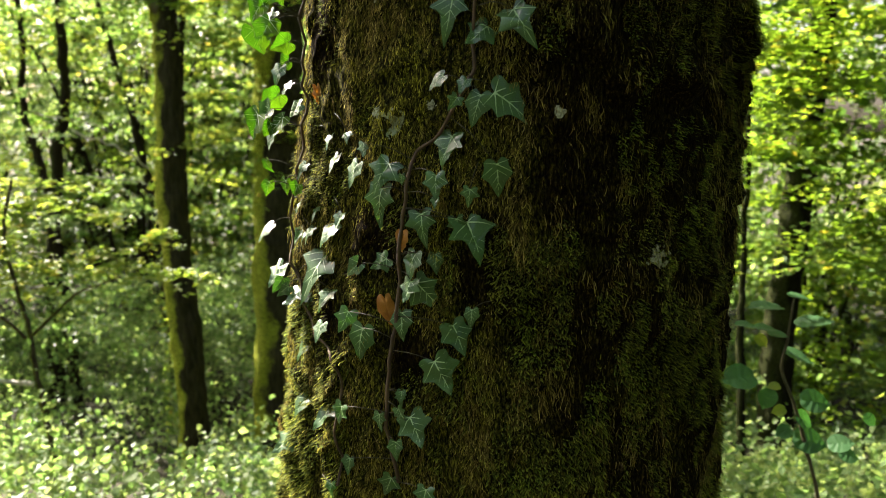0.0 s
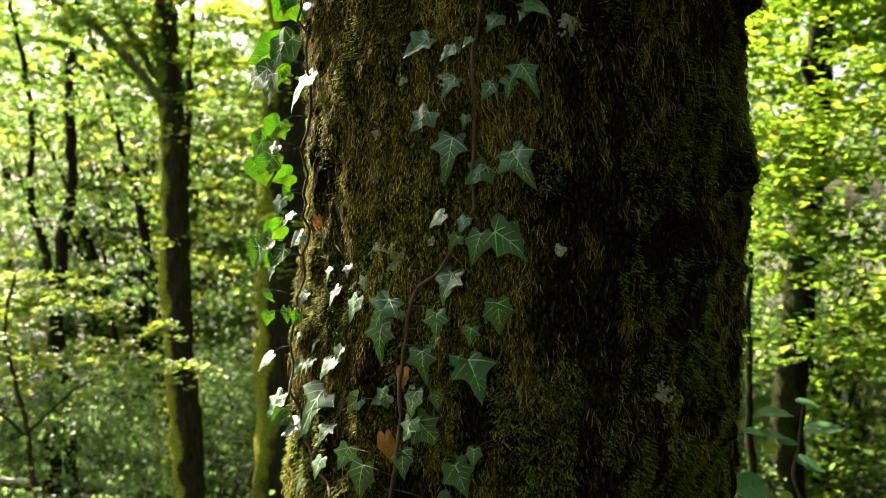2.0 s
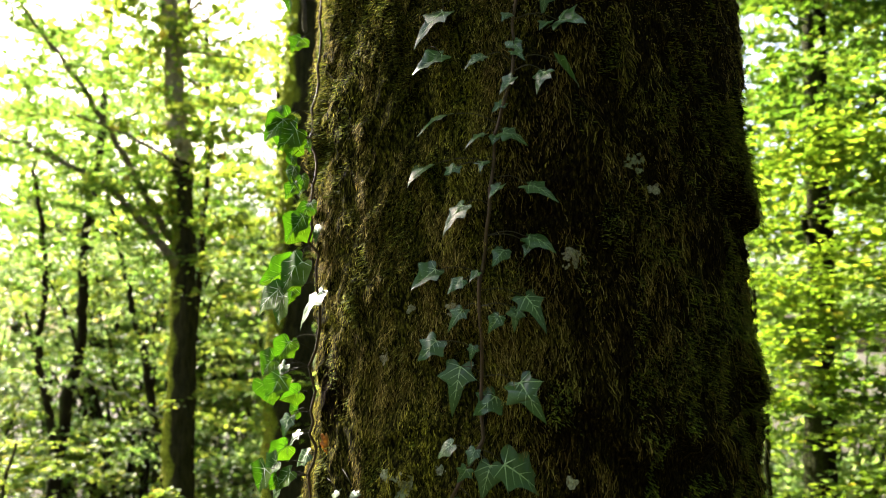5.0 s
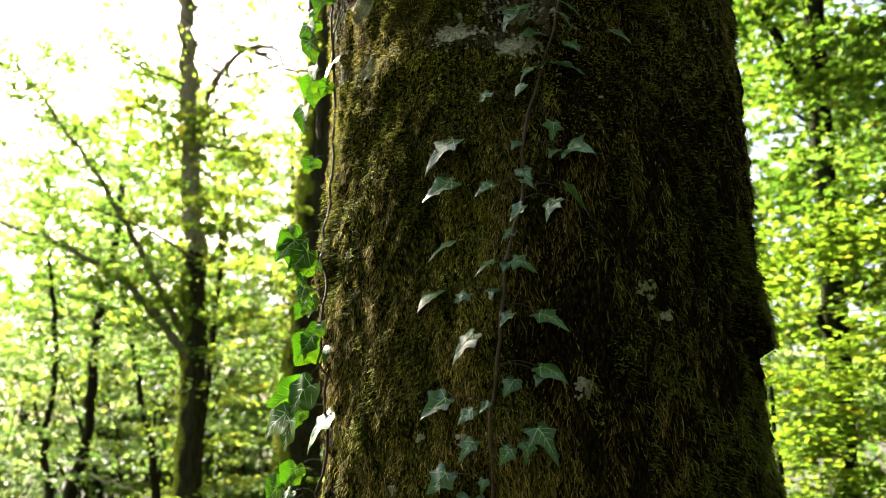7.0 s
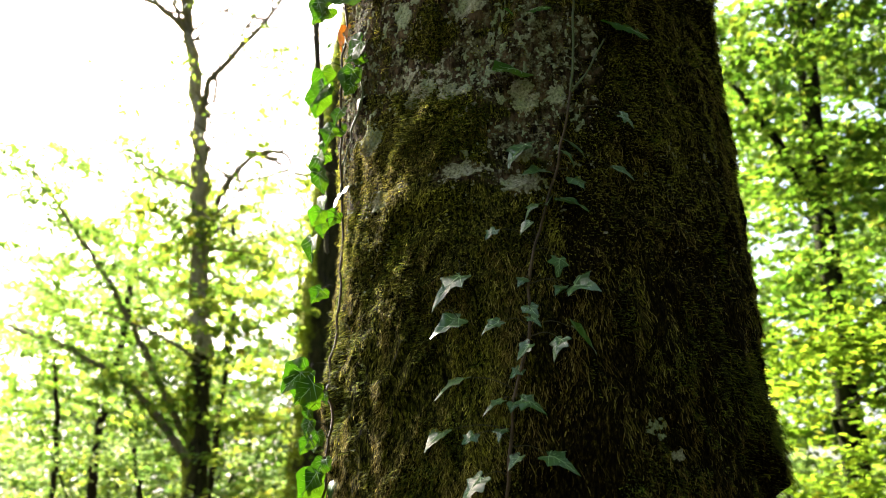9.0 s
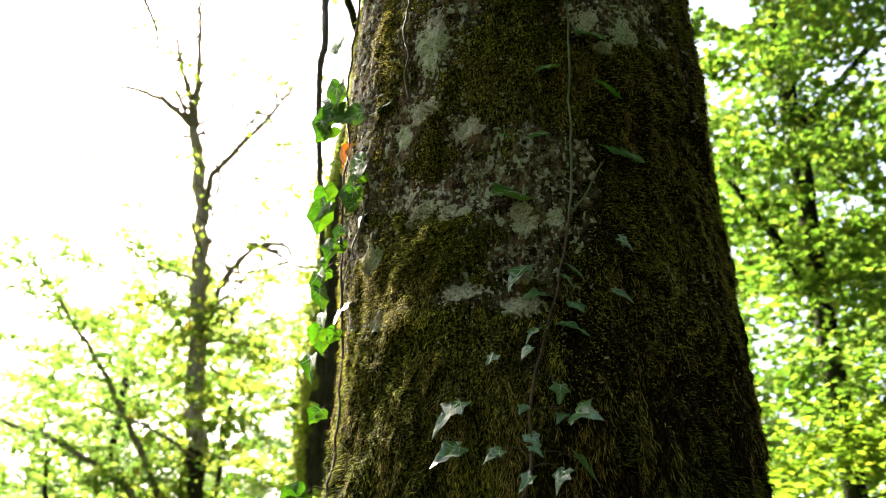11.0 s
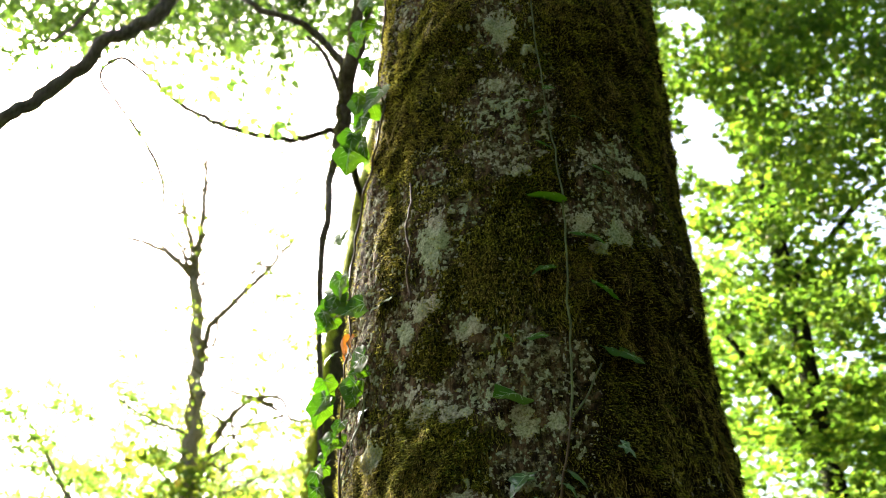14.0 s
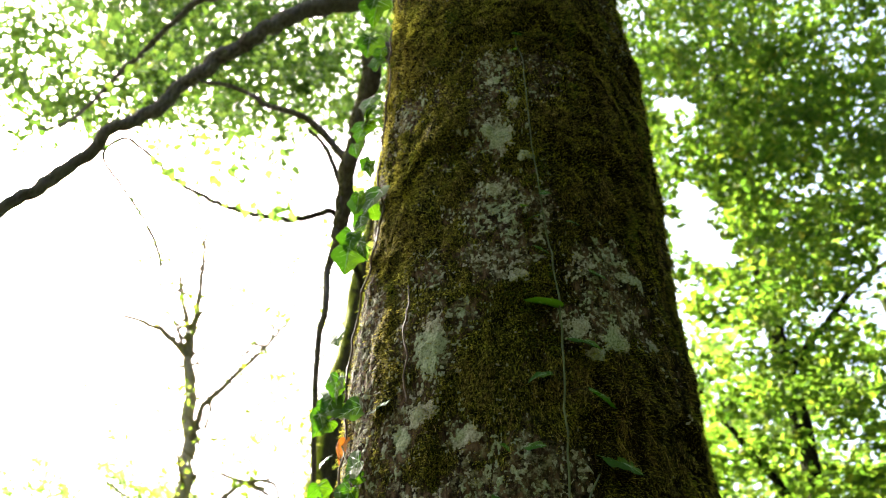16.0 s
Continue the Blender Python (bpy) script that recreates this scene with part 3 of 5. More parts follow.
def strands(name, count, seed, mat, long, wide, outward, down, pick, zlo=0.85, zhi=4.35, joints=2, spill=0.2):
    """Blades of moss rooted in the bark; neighbours lean the same way."""
    rng = np.random.default_rng(seed)
    th, z = rng.uniform(-86, 84, count), rng.uniform(zlo, zhi, count)
    keep = rng.uniform(0, 1, count) < pick(th, z)
    th, z = th[keep], z[keep]
    n = len(th)
    root = bark_at(th, z, -0.001)
    a = np.radians(th)
    nor = np.stack([np.sin(a), -np.cos(a), np.zeros(n)], -1)
    tan = np.stack([np.cos(a), np.sin(a), np.zeros(n)], -1)
    up = np.array([0, 0, 1.0])
    flow = 0.4 * fractal(th * 0.22, z * 13, 0.5 + seed, 3)
    length = long * rng.uniform(0.3, 1.0, n) ** 1.5 * 1.9 * (1 + 0.5 * fractal(th * 0.3, z * 9, 8.0 + seed, 2))
    length = np.maximum(length, 0.3 * long)[:, None]
    w = wide * rng.uniform(0.6, 1.4, n)[:, None]
    o = rng.uniform(0.5, 1.5, n)[:, None] * outward
    lean = (flow + rng.normal(0, spill, n))[:, None]
    side = np.cross(-up + nor * 0.3, rng.normal(size=(n, 3)) * 0.5 + nor)
    side /= np.linalg.norm(side, axis=1, keepdims=True) + 1e-9
    at, rows = root, [root - side * w, root + side * w]
    for k in range(joints):
        pull = (k + 0.5) / joints
        d = nor * o * (1 - 1.25 * pull * down) + tan * (lean + rng.normal(0, 0.3, (n, 1))) - up * down * (0.35 + pull)
        d /= np.linalg.norm(d, axis=1, keepdims=True)
        at = at + d * length / joints
        thin = 1 - 0.35 * pull
        rows += [at - side * w * thin, at + side * w * thin] if k < joints - 1 else [at]
    m = 2 * joints + 1
    v = np.stack(rows, 1).reshape(-1, 3)
    b = (np.arange(n) * m)[:, None]
    quads = np.concatenate([b + np.array([2 * k, 2 * k + 1, 2 * k + 3, 2 * k + 2]) for k in range(joints - 1)])
    me = mesh_from(name, v - TREE_AT, quads, b + np.array([m - 3, m - 2, m - 1]), (mat,), True)
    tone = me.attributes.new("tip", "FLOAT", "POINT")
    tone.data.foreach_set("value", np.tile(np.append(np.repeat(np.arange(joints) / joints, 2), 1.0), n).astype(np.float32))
    return part(name, me, TREE, "", "stuff")


def hanging(th, z):
    """Long strands: thick on the left flank, thin and in clumps on the dark side."""
    m = moss_share(th, z)
    a = np.radians(th)
    clump = fractal(np.sin(a) * 13, np.cos(a) * 13, z * 9, 3)
    gap = np.clip(1 - 1.1 * spread(SHADED_GAP_AT, th, z), 0.06, 1)
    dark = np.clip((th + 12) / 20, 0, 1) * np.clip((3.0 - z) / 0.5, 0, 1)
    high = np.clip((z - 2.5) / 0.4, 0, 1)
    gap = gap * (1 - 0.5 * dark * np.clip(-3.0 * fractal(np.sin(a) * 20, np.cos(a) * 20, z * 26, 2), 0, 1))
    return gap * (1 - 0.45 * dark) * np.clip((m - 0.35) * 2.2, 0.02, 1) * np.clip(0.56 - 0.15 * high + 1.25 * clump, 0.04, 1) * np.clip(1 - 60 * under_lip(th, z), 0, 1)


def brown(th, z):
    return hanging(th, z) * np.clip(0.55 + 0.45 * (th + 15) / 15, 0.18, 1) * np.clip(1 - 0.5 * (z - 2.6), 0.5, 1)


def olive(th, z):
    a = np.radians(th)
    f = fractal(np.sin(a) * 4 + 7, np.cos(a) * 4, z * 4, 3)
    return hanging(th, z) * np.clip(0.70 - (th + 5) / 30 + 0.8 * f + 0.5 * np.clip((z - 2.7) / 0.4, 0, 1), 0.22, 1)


def leafy(th, z):
    a = np.radians(th)
    f = fractal(np.sin(a) * 9 + 4, np.cos(a) * 9, z * 11, 3)
    flank = np.clip((th - 8) / 14, 0, 1) * np.clip((2.5 - z) / 0.4, 0, 1) * (0.08 + 1.5 * fractal(np.sin(a) * 20, np.cos(a) * 20, z * 26, 2))
    return np.clip((spread(LEAFY_AT, th, z) * 1.2 + flank - 0.30 + 0.85 * f) * 2.0, 0, 1) * np.clip((moss_share(th, z) - 0.3) * 3, 0, 1)


def shaggy(th, z):
    """Long tufts on the lips of the swellings at the trunk's flank."""
    out = 0.0
    for t0, z0, amp, w, h in LEDGES[1:3]:
        wave = 0.03 * np.sin(np.radians(th * 7 + t0 * 3)) + 0.02 * np.sin(np.radians(th * 17))
        u = z - z0 - wave
        out = out + amp / 0.058 * np.exp(-((u - 0.05) / 0.06) ** 2) * np.exp(-((th - t0) / w) ** 2)
    return np.clip(out, 0, 1)


def felt(th, z):
    """The short olive felt high on the trunk, broken by bare crust."""
    return np.clip((moss_share(th, z) - 0.36) * 2.4, 0.10, 1) * np.clip((z - 2.3) / 0.3, 0, 1) * np.clip((75 - th) / 60, 0.35, 1)


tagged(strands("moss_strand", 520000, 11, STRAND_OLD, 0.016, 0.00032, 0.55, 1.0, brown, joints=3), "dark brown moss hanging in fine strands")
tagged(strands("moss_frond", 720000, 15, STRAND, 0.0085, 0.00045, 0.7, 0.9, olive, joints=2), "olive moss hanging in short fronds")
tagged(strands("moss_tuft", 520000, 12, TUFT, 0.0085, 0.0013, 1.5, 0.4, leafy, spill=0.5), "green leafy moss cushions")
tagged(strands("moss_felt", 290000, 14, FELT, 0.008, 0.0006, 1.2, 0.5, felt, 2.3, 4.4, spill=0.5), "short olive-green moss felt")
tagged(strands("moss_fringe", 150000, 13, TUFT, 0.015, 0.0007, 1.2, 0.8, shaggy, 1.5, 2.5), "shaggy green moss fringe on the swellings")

# ---- pale lichen crusts on the bark: angle, height, half-width, half-height ----
LICHEN_LOW = ((26.6, 1.41, 0.021, 0.016), (-33.2, 1.62, 0.023, 0.022), (-38.0, 1.634, 0.014, 0.011), (2.7, 1.636, 0.013, 0.01), (-24.5, 1.646, 0.011, 0.009),
              (-38.6, 1.821, 0.009, 0.013), (-20.9, 1.887, 0.017, 0.013), (-30.7, 1.891, 0.009, 0.009), (3.9, 1.958, 0.019, 0.017), (24.0, 2.074, 0.016, 0.013),
              (19.4, 2.114, 0.02, 0.017), (-7.6, 2.526, 0.039, 0.021), (-45.3, 2.544, 0.032, 0.024), (-21.2, 2.555, 0.035, 0.017), (-6.1, 2.59, 0.02, 0.022),
              (-6.2, 2.684, 0.03, 0.022), (2.0, 2.69, 0.02, 0.022), (-52.7, 2.691, 0.034, 0.043), (-6.9, 2.712, 0.026, 0.022), (-23.5, 2.721, 0.031, 0.022))
LICHEN_HIGH = ((-32.7, 2.741, 0.043, 0.029), (-18.5, 2.888, 0.032, 0.026), (-39.4, 2.922, 0.028, 0.031), (-32.5, 2.953, 0.051, 0.025), (17.1, 3.046, 0.023, 0.019),
               (-28.1, 3.079, 0.035, 0.076), (23.7, 3.088, 0.038, 0.033), (13.1, 3.105, 0.029, 0.026), (40.0, 3.122, 0.019, 0.018), (-3.2, 3.228, 0.03, 0.017),
               (33.8, 3.254, 0.044, 0.019), (-10.9, 3.465, 0.023, 0.027), (0.2, 3.545, 0.026, 0.016), (-7.2, 3.607, 0.034, 0.05), (-13.0, 3.632, 0.02, 0.021),
               (-4.0, 3.704, 0.022, 0.022), (-10.8, 3.781, 0.021, 0.016))


def crust(th0, th1, z0, z1, step, field, rise):
    """A ragged thin crust wherever the field is above nought, thinning towards its rims."""
    th = np.arange(th0, th1, np.degrees(step / 0.42))
    z = np.arange(z0, z1, step)
    tt, zz = np.meshgrid(th, z)
    f = field(tt, zz)
    n = len(th)
    i, j = np.meshgrid(np.arange(len(z) - 1), np.arange(n - 1), indexing="ij")
    a = (i * n + j).ravel()
    q = np.stack([a, a + 1, a + n + 1, a + n], -1)
    q = q[f.ravel()[q].mean(1) > 0]
    used, q = np.unique(q, return_inverse=True)
    v = bark_at(tt.ravel()[used], zz.ravel()[used], -0.001 + rise * np.clip(f.ravel()[used] * 5 + 0.5, 0, 1))
    return v, q.reshape(-1, 4)


def speckle(th, z, k):
    a = np.radians(th)
    x, y = np.sin(a) * 0.42, np.cos(a) * 0.42
    return fractal(x * 36 + k, y * 36, z * 36, 4), fractal(x * 170 - k, y * 170, z * 150, 3)


def patch_field(t0, z0, w, h, k):
    deg = np.degrees(w / 0.42)

    def field(th, z):
        wide, fine = speckle(th, z, k)
        r = ((th - t0) / deg) ** 2 + ((z - z0) / h) ** 2
        f = 0.45 * wide + 0.5 * fine - 0.9 * r if z0 > 2.4 else 0.35 * wide + 0.85 * fine - 0.7 * r
        return f - np.quantile(f[r < 1], 0.30 if z0 > 2.4 else 0.45)
    return field


def fleck_field(th, z):
    wide, fine = speckle(th, z, 40)
    bare = 1 - moss_share(th, z)
    return -0.76 + 0.85 * np.clip(bare, 0, 0.7) + 0.20 * wide + 0.62 * fine


def build_lichen():
    for i, (t0, z0, w, h) in enumerate(LICHEN_LOW + LICHEN_HIGH):
        deg = np.degrees(w / 0.42) * 1.4
        v, q = crust(t0 - deg, t0 + deg, z0 - h * 1.4, z0 + h * 1.4, 0.0016, patch_field(t0, z0, w, h, i * 7.3), 0.0026)
        part("lichen_patch", mesh_from("lichen_patch", v - TREE_AT, q, None, (LICHEN_MAT,)), TREE, "pale grey-green lichen crust")
    v, q = crust(-76, 58, 2.35, 4.25, 0.0021, fleck_field, 0.0024)
    part("lichen_fleck", mesh_from("lichen_fleck", v - TREE_AT, q, None, (LICHEN_MAT,)), TREE, "mottled pale lichen flecks on bare bark", "stuff")


build_lichen()

# ---- ivy ----
# stems: angle, height, distance off the bark
STEM_A = [(-26, 1.022, 0), (-28.9, 1.147, 0), (-28.8, 1.253, 0), (-28.1, 1.31, 0), (-27.8, 1.457, 0), (-27.6, 1.519, 0), (-26.7, 1.568, 0),
          (-21.6, 1.603, 0), (-15.1, 1.682, 0), (-14.9, 1.731, 0), (-14.3, 1.915, 0), (-13.5, 1.957, 0), (-11.3, 2.083, 0), (-10.6, 2.142, 0),
          (-9.7, 2.166, 0), (-7, 2.245, 0), (-5.8, 2.379, 0), (-3, 2.449, 0), (-0.2, 2.522, 0), (2.1, 2.587, 0), (5.2, 2.697, 0),
          (6.5, 2.787, 0), (6.6, 2.88, 0), (6.8, 2.964, 0), (8.2, 3.127, 0), (7.2, 3.248, 0), (5.5, 3.374, 0), (4.4, 3.449, 0),
          (1.6, 3.646, 0), (1.4, 3.753, 0), (0.9, 3.827, 0), (-1.2, 3.904, 0)]
STEM_B = [(-40.7, 0.993, 0), (-42.2, 1.115, 0), (-43.4, 1.215, 0), (-48.2, 1.238, 0), (-56.8, 1.276, 0), (-62.5, 1.353, 0), (-68.3, 1.431, 0),
          (-64.6, 1.538, 0.01), (-64.7, 1.598, 0.008), (-64.8, 1.707, 0.007), (-64.9, 1.803, 0.009), (-64.6, 1.977, 0.016), (-64.7, 2.078, 0.015), (-64.8, 2.129, 0.015),
          (-65.3, 2.221, 0.019), (-64.9, 2.231, 0.009), (-65.6, 2.355, 0.008), (-66.1, 2.486, 0.01), (-66, 2.722, 0.019), (-65.8, 2.779, 0.019), (-65.7, 2.906, 0.021),
          (-65.8, 3.011, 0.019), (-65.9, 3.08, 0.015), (-66.1, 3.18, 0.012), (-66.3, 3.314, 0.003), (-61.9, 3.383, 0), (-58.9, 3.474, 0), (-58.6, 3.566, 0),
          (-67.6, 3.688, 0.006), (-67.9, 3.852, 0.01), (-69.2, 4.038, 0.01), (-72.4, 4.26, 0.003)]
STEM_C = [(-66.1, 2.61, 0.012), (-65.3, 2.706, 0), (-56.2, 2.765, 0), (-53.6, 2.818, 0), (-58, 2.908, 0), (-65.8, 2.984, 0.02)]
TWIG = [(-36.3, 2.986, 0), (-36.8, 3.028, 0), (-36, 3.09, 0), (-37.5, 3.148, 0), (-37, 3.201, 0), (-38.2, 3.261, 0)]
BRANCHLET = [(5.5, 2.695, 0), (9, 2.731, 0), (11.6, 2.767, 0), (14.5, 2.805, 0)]
# leaves: angle, height, distance off the bark, width in metres, turn of the tip (0 to +x, 90 down)
FACING_0 = [
    (-43.4, 0.977, 0, 0.026, 100), (-29.3, 1.004, 0, 0.04, 100), (-18.5, 1.018, 0, 0.039, 100), (-40.4, 1.025, 0, 0.031, 110), (-27.3, 1.074, 0, 0.031, 100),
    (-41.8, 1.118, 0, 0.04, 120), (-31.1, 1.122, 0, 0.031, 100), (-21.4, 1.13, 0, 0.061, 60), (-24.6, 1.153, 0, 0.028, 60), (-26.7, 1.165, 0, 0.023, 100),
    (-24.8, 1.184, 0, 0.02, 100), (-16.4, 1.226, 0, 0.068, 60), (-37.5, 1.253, 0, 0.062, 110), (-49.7, 1.258, 0, 0.035, 100), (-42.7, 1.281, 0, 0.044, 120),
    (-13.8, 1.286, 0, 0.058, 60), (-27.6, 1.292, 0, 0.05, 100), (-49.5, 1.317, 0, 0.045, 110), (-11.5, 1.32, 0, 0.031, 90),
]
FACING_1 = [
    (-26.1, 1.347, 0, 0.041, 110), (-21.1, 1.352, 0, 0.067, 55), (-41, 1.377, 0, 0.038, 150), (-34.4, 1.387, 0, 0.039, 160), (-26.1, 1.39, 0, 0.045, 110),
    (-20.3, 1.401, 0, 0.035, 90), (-12, 1.448, 0, 0.074, 60), (-22.7, 1.461, 0, 0.053, 90), (-15.4, 1.461, 0, 0.035, 90), (-34.4, 1.489, 0, 0.064, 95),
    (-20, 1.499, 0, 0.017, 100), (-13.2, 1.509, 0, 0.03, 100), (-19.9, 1.525, 0, 0.042, 90), (-29.3, 1.526, 0, 0.018, 90), (-34.3, 1.531, 0, 0.059, 120),
    (-8.2, 1.537, 0, 0.056, 85), (-51, 1.553, 0, 0.034, 120), (-41.2, 1.573, 0, 0.028, 90), (-19.6, 1.58, 0, 0.057, 120),
]
FACING_2 = [
    (-54.9, 1.587, 0, 0.028, 90), (-47.9, 1.592, 0, 0.024, 90), (-13.3, 1.642, 0, 0.052, 100), (-17.5, 1.647, 0, 0.026, 120), (-6.9, 1.648, 0, 0.077, 30),
    (-16.1, 1.674, 0, 0.026, 110), (-21.8, 1.681, 0, 0.035, 170), (-13.6, 1.747, 0, 0.052, 135), (-5.9, 1.764, 0, 0.065, 60), (-19.5, 1.782, 0, 0.066, 100),
    (-16.2, 1.826, 0, 0.021, 100), (-26.8, 1.828, 0, 0.048, 140), (-11.3, 1.867, 0, 0.034, 120), (-7.5, 1.875, 0, 0.034, 100), (-18.5, 1.878, 0, 0.038, 130),
    (-4.2, 1.891, 0, 0.059, 50), (-18.3, 1.924, 0, 0.034, 150), (-14.8, 1.936, 0, 0.021, 130), (-26.4, 1.941, 0, 0.052, 140),
]
FACING_3 = [
    (-10.1, 1.966, 0, 0.038, 120), (-5, 1.975, 0, 0.026, 110), (-2.8, 1.987, 0, 0.055, 40), (-18.2, 2.029, 0, 0.052, 140), (-10.3, 2.061, 0, 0.03, 140),
    (-2.5, 2.063, 0, 0.056, 40), (-18.9, 2.096, 0, 0.031, 130), (-13, 2.106, 0, 0.03, 100), (-28.3, 2.109, 0, 0.054, 145), (-10.6, 2.142, 0, 0.022, 100),
    (-7.3, 2.147, 0, 0.044, 30), (-14, 2.148, 0, 0.035, 150), (-23.6, 2.187, 0, 0.059, 150),
]
FLAT_0 = [
    (-9.6, 2.192, 0, 0.026, 140), (-7.7, 2.222, 0, 0.031, 150), (-1.9, 2.225, 0, 0.039, 130), (3.4, 2.243, 0, 0.053, 40), (-14, 2.267, 0, 0.036, 150),
    (-5.7, 2.272, 0, 0.027, 60), (-22.7, 2.275, 0, 0.054, 150), (-6.2, 2.291, 0, 0.031, 60), (-0.2, 2.323, 0, 0.027, 120), (4, 2.327, 0, 0.059, 40),
    (-7.7, 2.34, 0, 0.027, 110), (-22.6, 2.343, 0, 0.065, 150), (0.1, 2.367, 0, 0.037, 100), (-13.5, 2.42, 0, 0.028, 140), (-6.7, 2.43, 0, 0.028, 140),
    (-5.3, 2.471, 0, 0.033, 140), (3.3, 2.479, 0, 0.048, 20), (-1.6, 2.48, 0, 0.024, 60), (5.4, 2.517, 0, 0.039, 60),
]
FLAT_1 = [
    (-3.8, 2.54, 0, 0.048, 160), (15.4, 2.543, 0, 0.045, 10), (3.2, 2.56, 0, 0.029, 60), (-8, 2.581, 0, 0.059, 130), (5.3, 2.587, 0, 0.05, 10),
    (16.3, 2.632, 0, 0.036, 10), (-9.2, 2.742, 0, 0.082, 160), (20.1, 2.829, 0, 0.109, 25), (-1.5, 2.84, 0, 0.053, 30), (-8.5, 2.844, 0, 0.032, 180),
    (15.5, 2.933, 0, 0.083, 5), (1.2, 2.987, 0, 0.066, 175), (14.2, 3.07, 0, 0.086, 10), (2.6, 3.159, 0, 0.105, 175), (20.5, 3.229, 0, 0.061, 0),
    (3.4, 3.281, 0, 0.049, 180), (13.9, 3.352, 0, 0.044, 0), (2.1, 3.371, 0, 0.044, 180), (-2.1, 3.381, 0, 0.044, 180),
]
FLAT_2 = [
    (6, 3.427, 0, 0.038, 0), (-3, 3.857, 0, 0.037, 180), (-0.6, 3.9, 0, 0.037, 0),
]
EDGE_0 = [
    (-66.4, 1.327, 0, 0.032, 120), (-64.5, 1.506, 0.034, 0.026, 110), (-65.8, 1.506, 0, 0.031, 120), (-64.6, 1.545, 0.033, 0.026, 90), (-64.3, 1.616, 0.081, 0.051, 150),
    (-64.5, 1.657, 0.062, 0.046, 140), (-64.8, 1.754, 0.037, 0.036, 150), (-64.5, 1.757, 0.072, 0.051, 120), (-64.6, 1.807, 0.068, 0.046, 150), (-64.5, 1.836, 0.035, 0.03, 90),
    (-64.1, 1.923, 0.084, 0.06, 160), (-64.4, 1.93, 0.043, 0.036, 100), (-64.4, 1.964, 0.057, 0.071, 150), (-64.6, 2.046, 0.034, 0.062, 130), (-64.5, 2.057, 0.028, 0.041, 130),
    (-64.5, 2.116, 0.029, 0.036, 110), (-64.8, 2.122, 0.026, 0.036, 90), (-64.6, 2.146, 0.031, 0.031, 100), (-64.8, 2.167, 0.041, 0.026, 120),
]
EDGE_1 = [
    (-64.6, 2.187, 0.04, 0.036, 110), (-65, 2.222, 0.05, 0.058, 110), (-64.8, 2.234, 0.047, 0.063, 150), (-65.7, 2.399, 0.032, 0.044, 110), (-65.9, 2.494, 0.043, 0.05, 130),
    (-66.1, 2.562, 0.041, 0.04, 110), (-66.1, 2.595, 0.031, 0.046, 100), (-66.1, 2.639, 0.033, 0.052, 110), (-66, 2.694, 0.036, 0.035, 100), (-66, 2.759, 0.021, 0.054, 100),
    (-65.8, 2.817, 0.041, 0.055, 100), (-55.4, 2.836, 0, 0.041, 130), (-65.7, 2.836, 0.05, 0.055, 120), (-56.8, 2.839, 0, 0.054, 120), (-65.8, 2.869, 0.03, 0.049, 90),
    (-54.4, 2.895, 0, 0.053, 160), (-65.6, 3.01, 0.054, 0.056, 130), (-59.9, 3.039, 0, 0.062, 170), (-65.8, 3.054, 0.037, 0.076, 140),
]
EDGE_2 = [
    (-65.8, 3.056, 0.031, 0.064, 130), (-65.9, 3.1, 0.02, 0.051, 100), (-66.1, 3.226, 0.029, 0.046, 90), (-66.5, 3.435, 0.036, 0.084, 100), (-66.6, 3.486, 0.049, 0.064, 110),
    (-67, 3.544, 0.019, 0.058, 110), (-67.3, 3.591, 0.001, 0.088, 130), (-67.2, 3.603, 0.039, 0.059, 110), (-67.7, 3.727, 0.023, 0.045, 120), (-67.5, 3.761, 0.058, 0.046, 100),
    (-67.8, 3.838, 0.049, 0.07, 110), (-68.2, 3.937, 0.049, 0.072, 110), (-69.7, 4.098, 0.033, 0.051, 110), (-70.6, 4.161, 0.07, 0.077, 100), (-71.9, 4.326, 0.051, 0.091, 100),
]
SIDE_0 = [
    (-47.9, 1.114, 0, 0.077, 130), (-59, 1.22, 0, 0.063, 130), (-63.9, 1.303, 0, 0.064, 140), (-64.5, 1.351, 0.011, 0.053, 130), (-54.3, 1.366, 0, 0.098, 125),
    (-67.3, 1.411, 0, 0.032, 150), (-58.9, 1.423, 0, 0.031, 130), (-51.7, 1.429, 0, 0.049, 140), (-64.4, 1.431, 0.044, 0.042, 150), (-66.8, 1.464, 0, 0.026, 140),
    (-58.3, 1.464, 0, 0.03, 110), (-66.8, 1.532, 0, 0.032, 130), (-42.9, 1.534, 0, 0.042, 130), (-64.6, 1.598, 0.043, 0.041, 100), (-64.6, 1.633, 0.051, 0.051, 160),
    (-64.7, 1.645, 0.016, 0.041, 170), (-64.7, 1.682, 0.027, 0.031, 130), (-64.8, 1.706, 0.03, 0.036, 110), (-64.7, 1.773, 0.047, 0.031, 130),
]
SIDE_1 = [
    (-64.8, 1.797, 0.029, 0.036, 130), (-64.5, 1.922, 0.008, 0.072, 150), (-66.1, 2.045, 0, 0.036, 100), (-66.2, 2.625, 0.006, 0.058, 150), (-56.7, 2.803, 0, 0.035, 120),
    (-65.7, 2.943, 0.028, 0.037, 120), (-48.1, 3.014, 0, 0.054, 130),
]


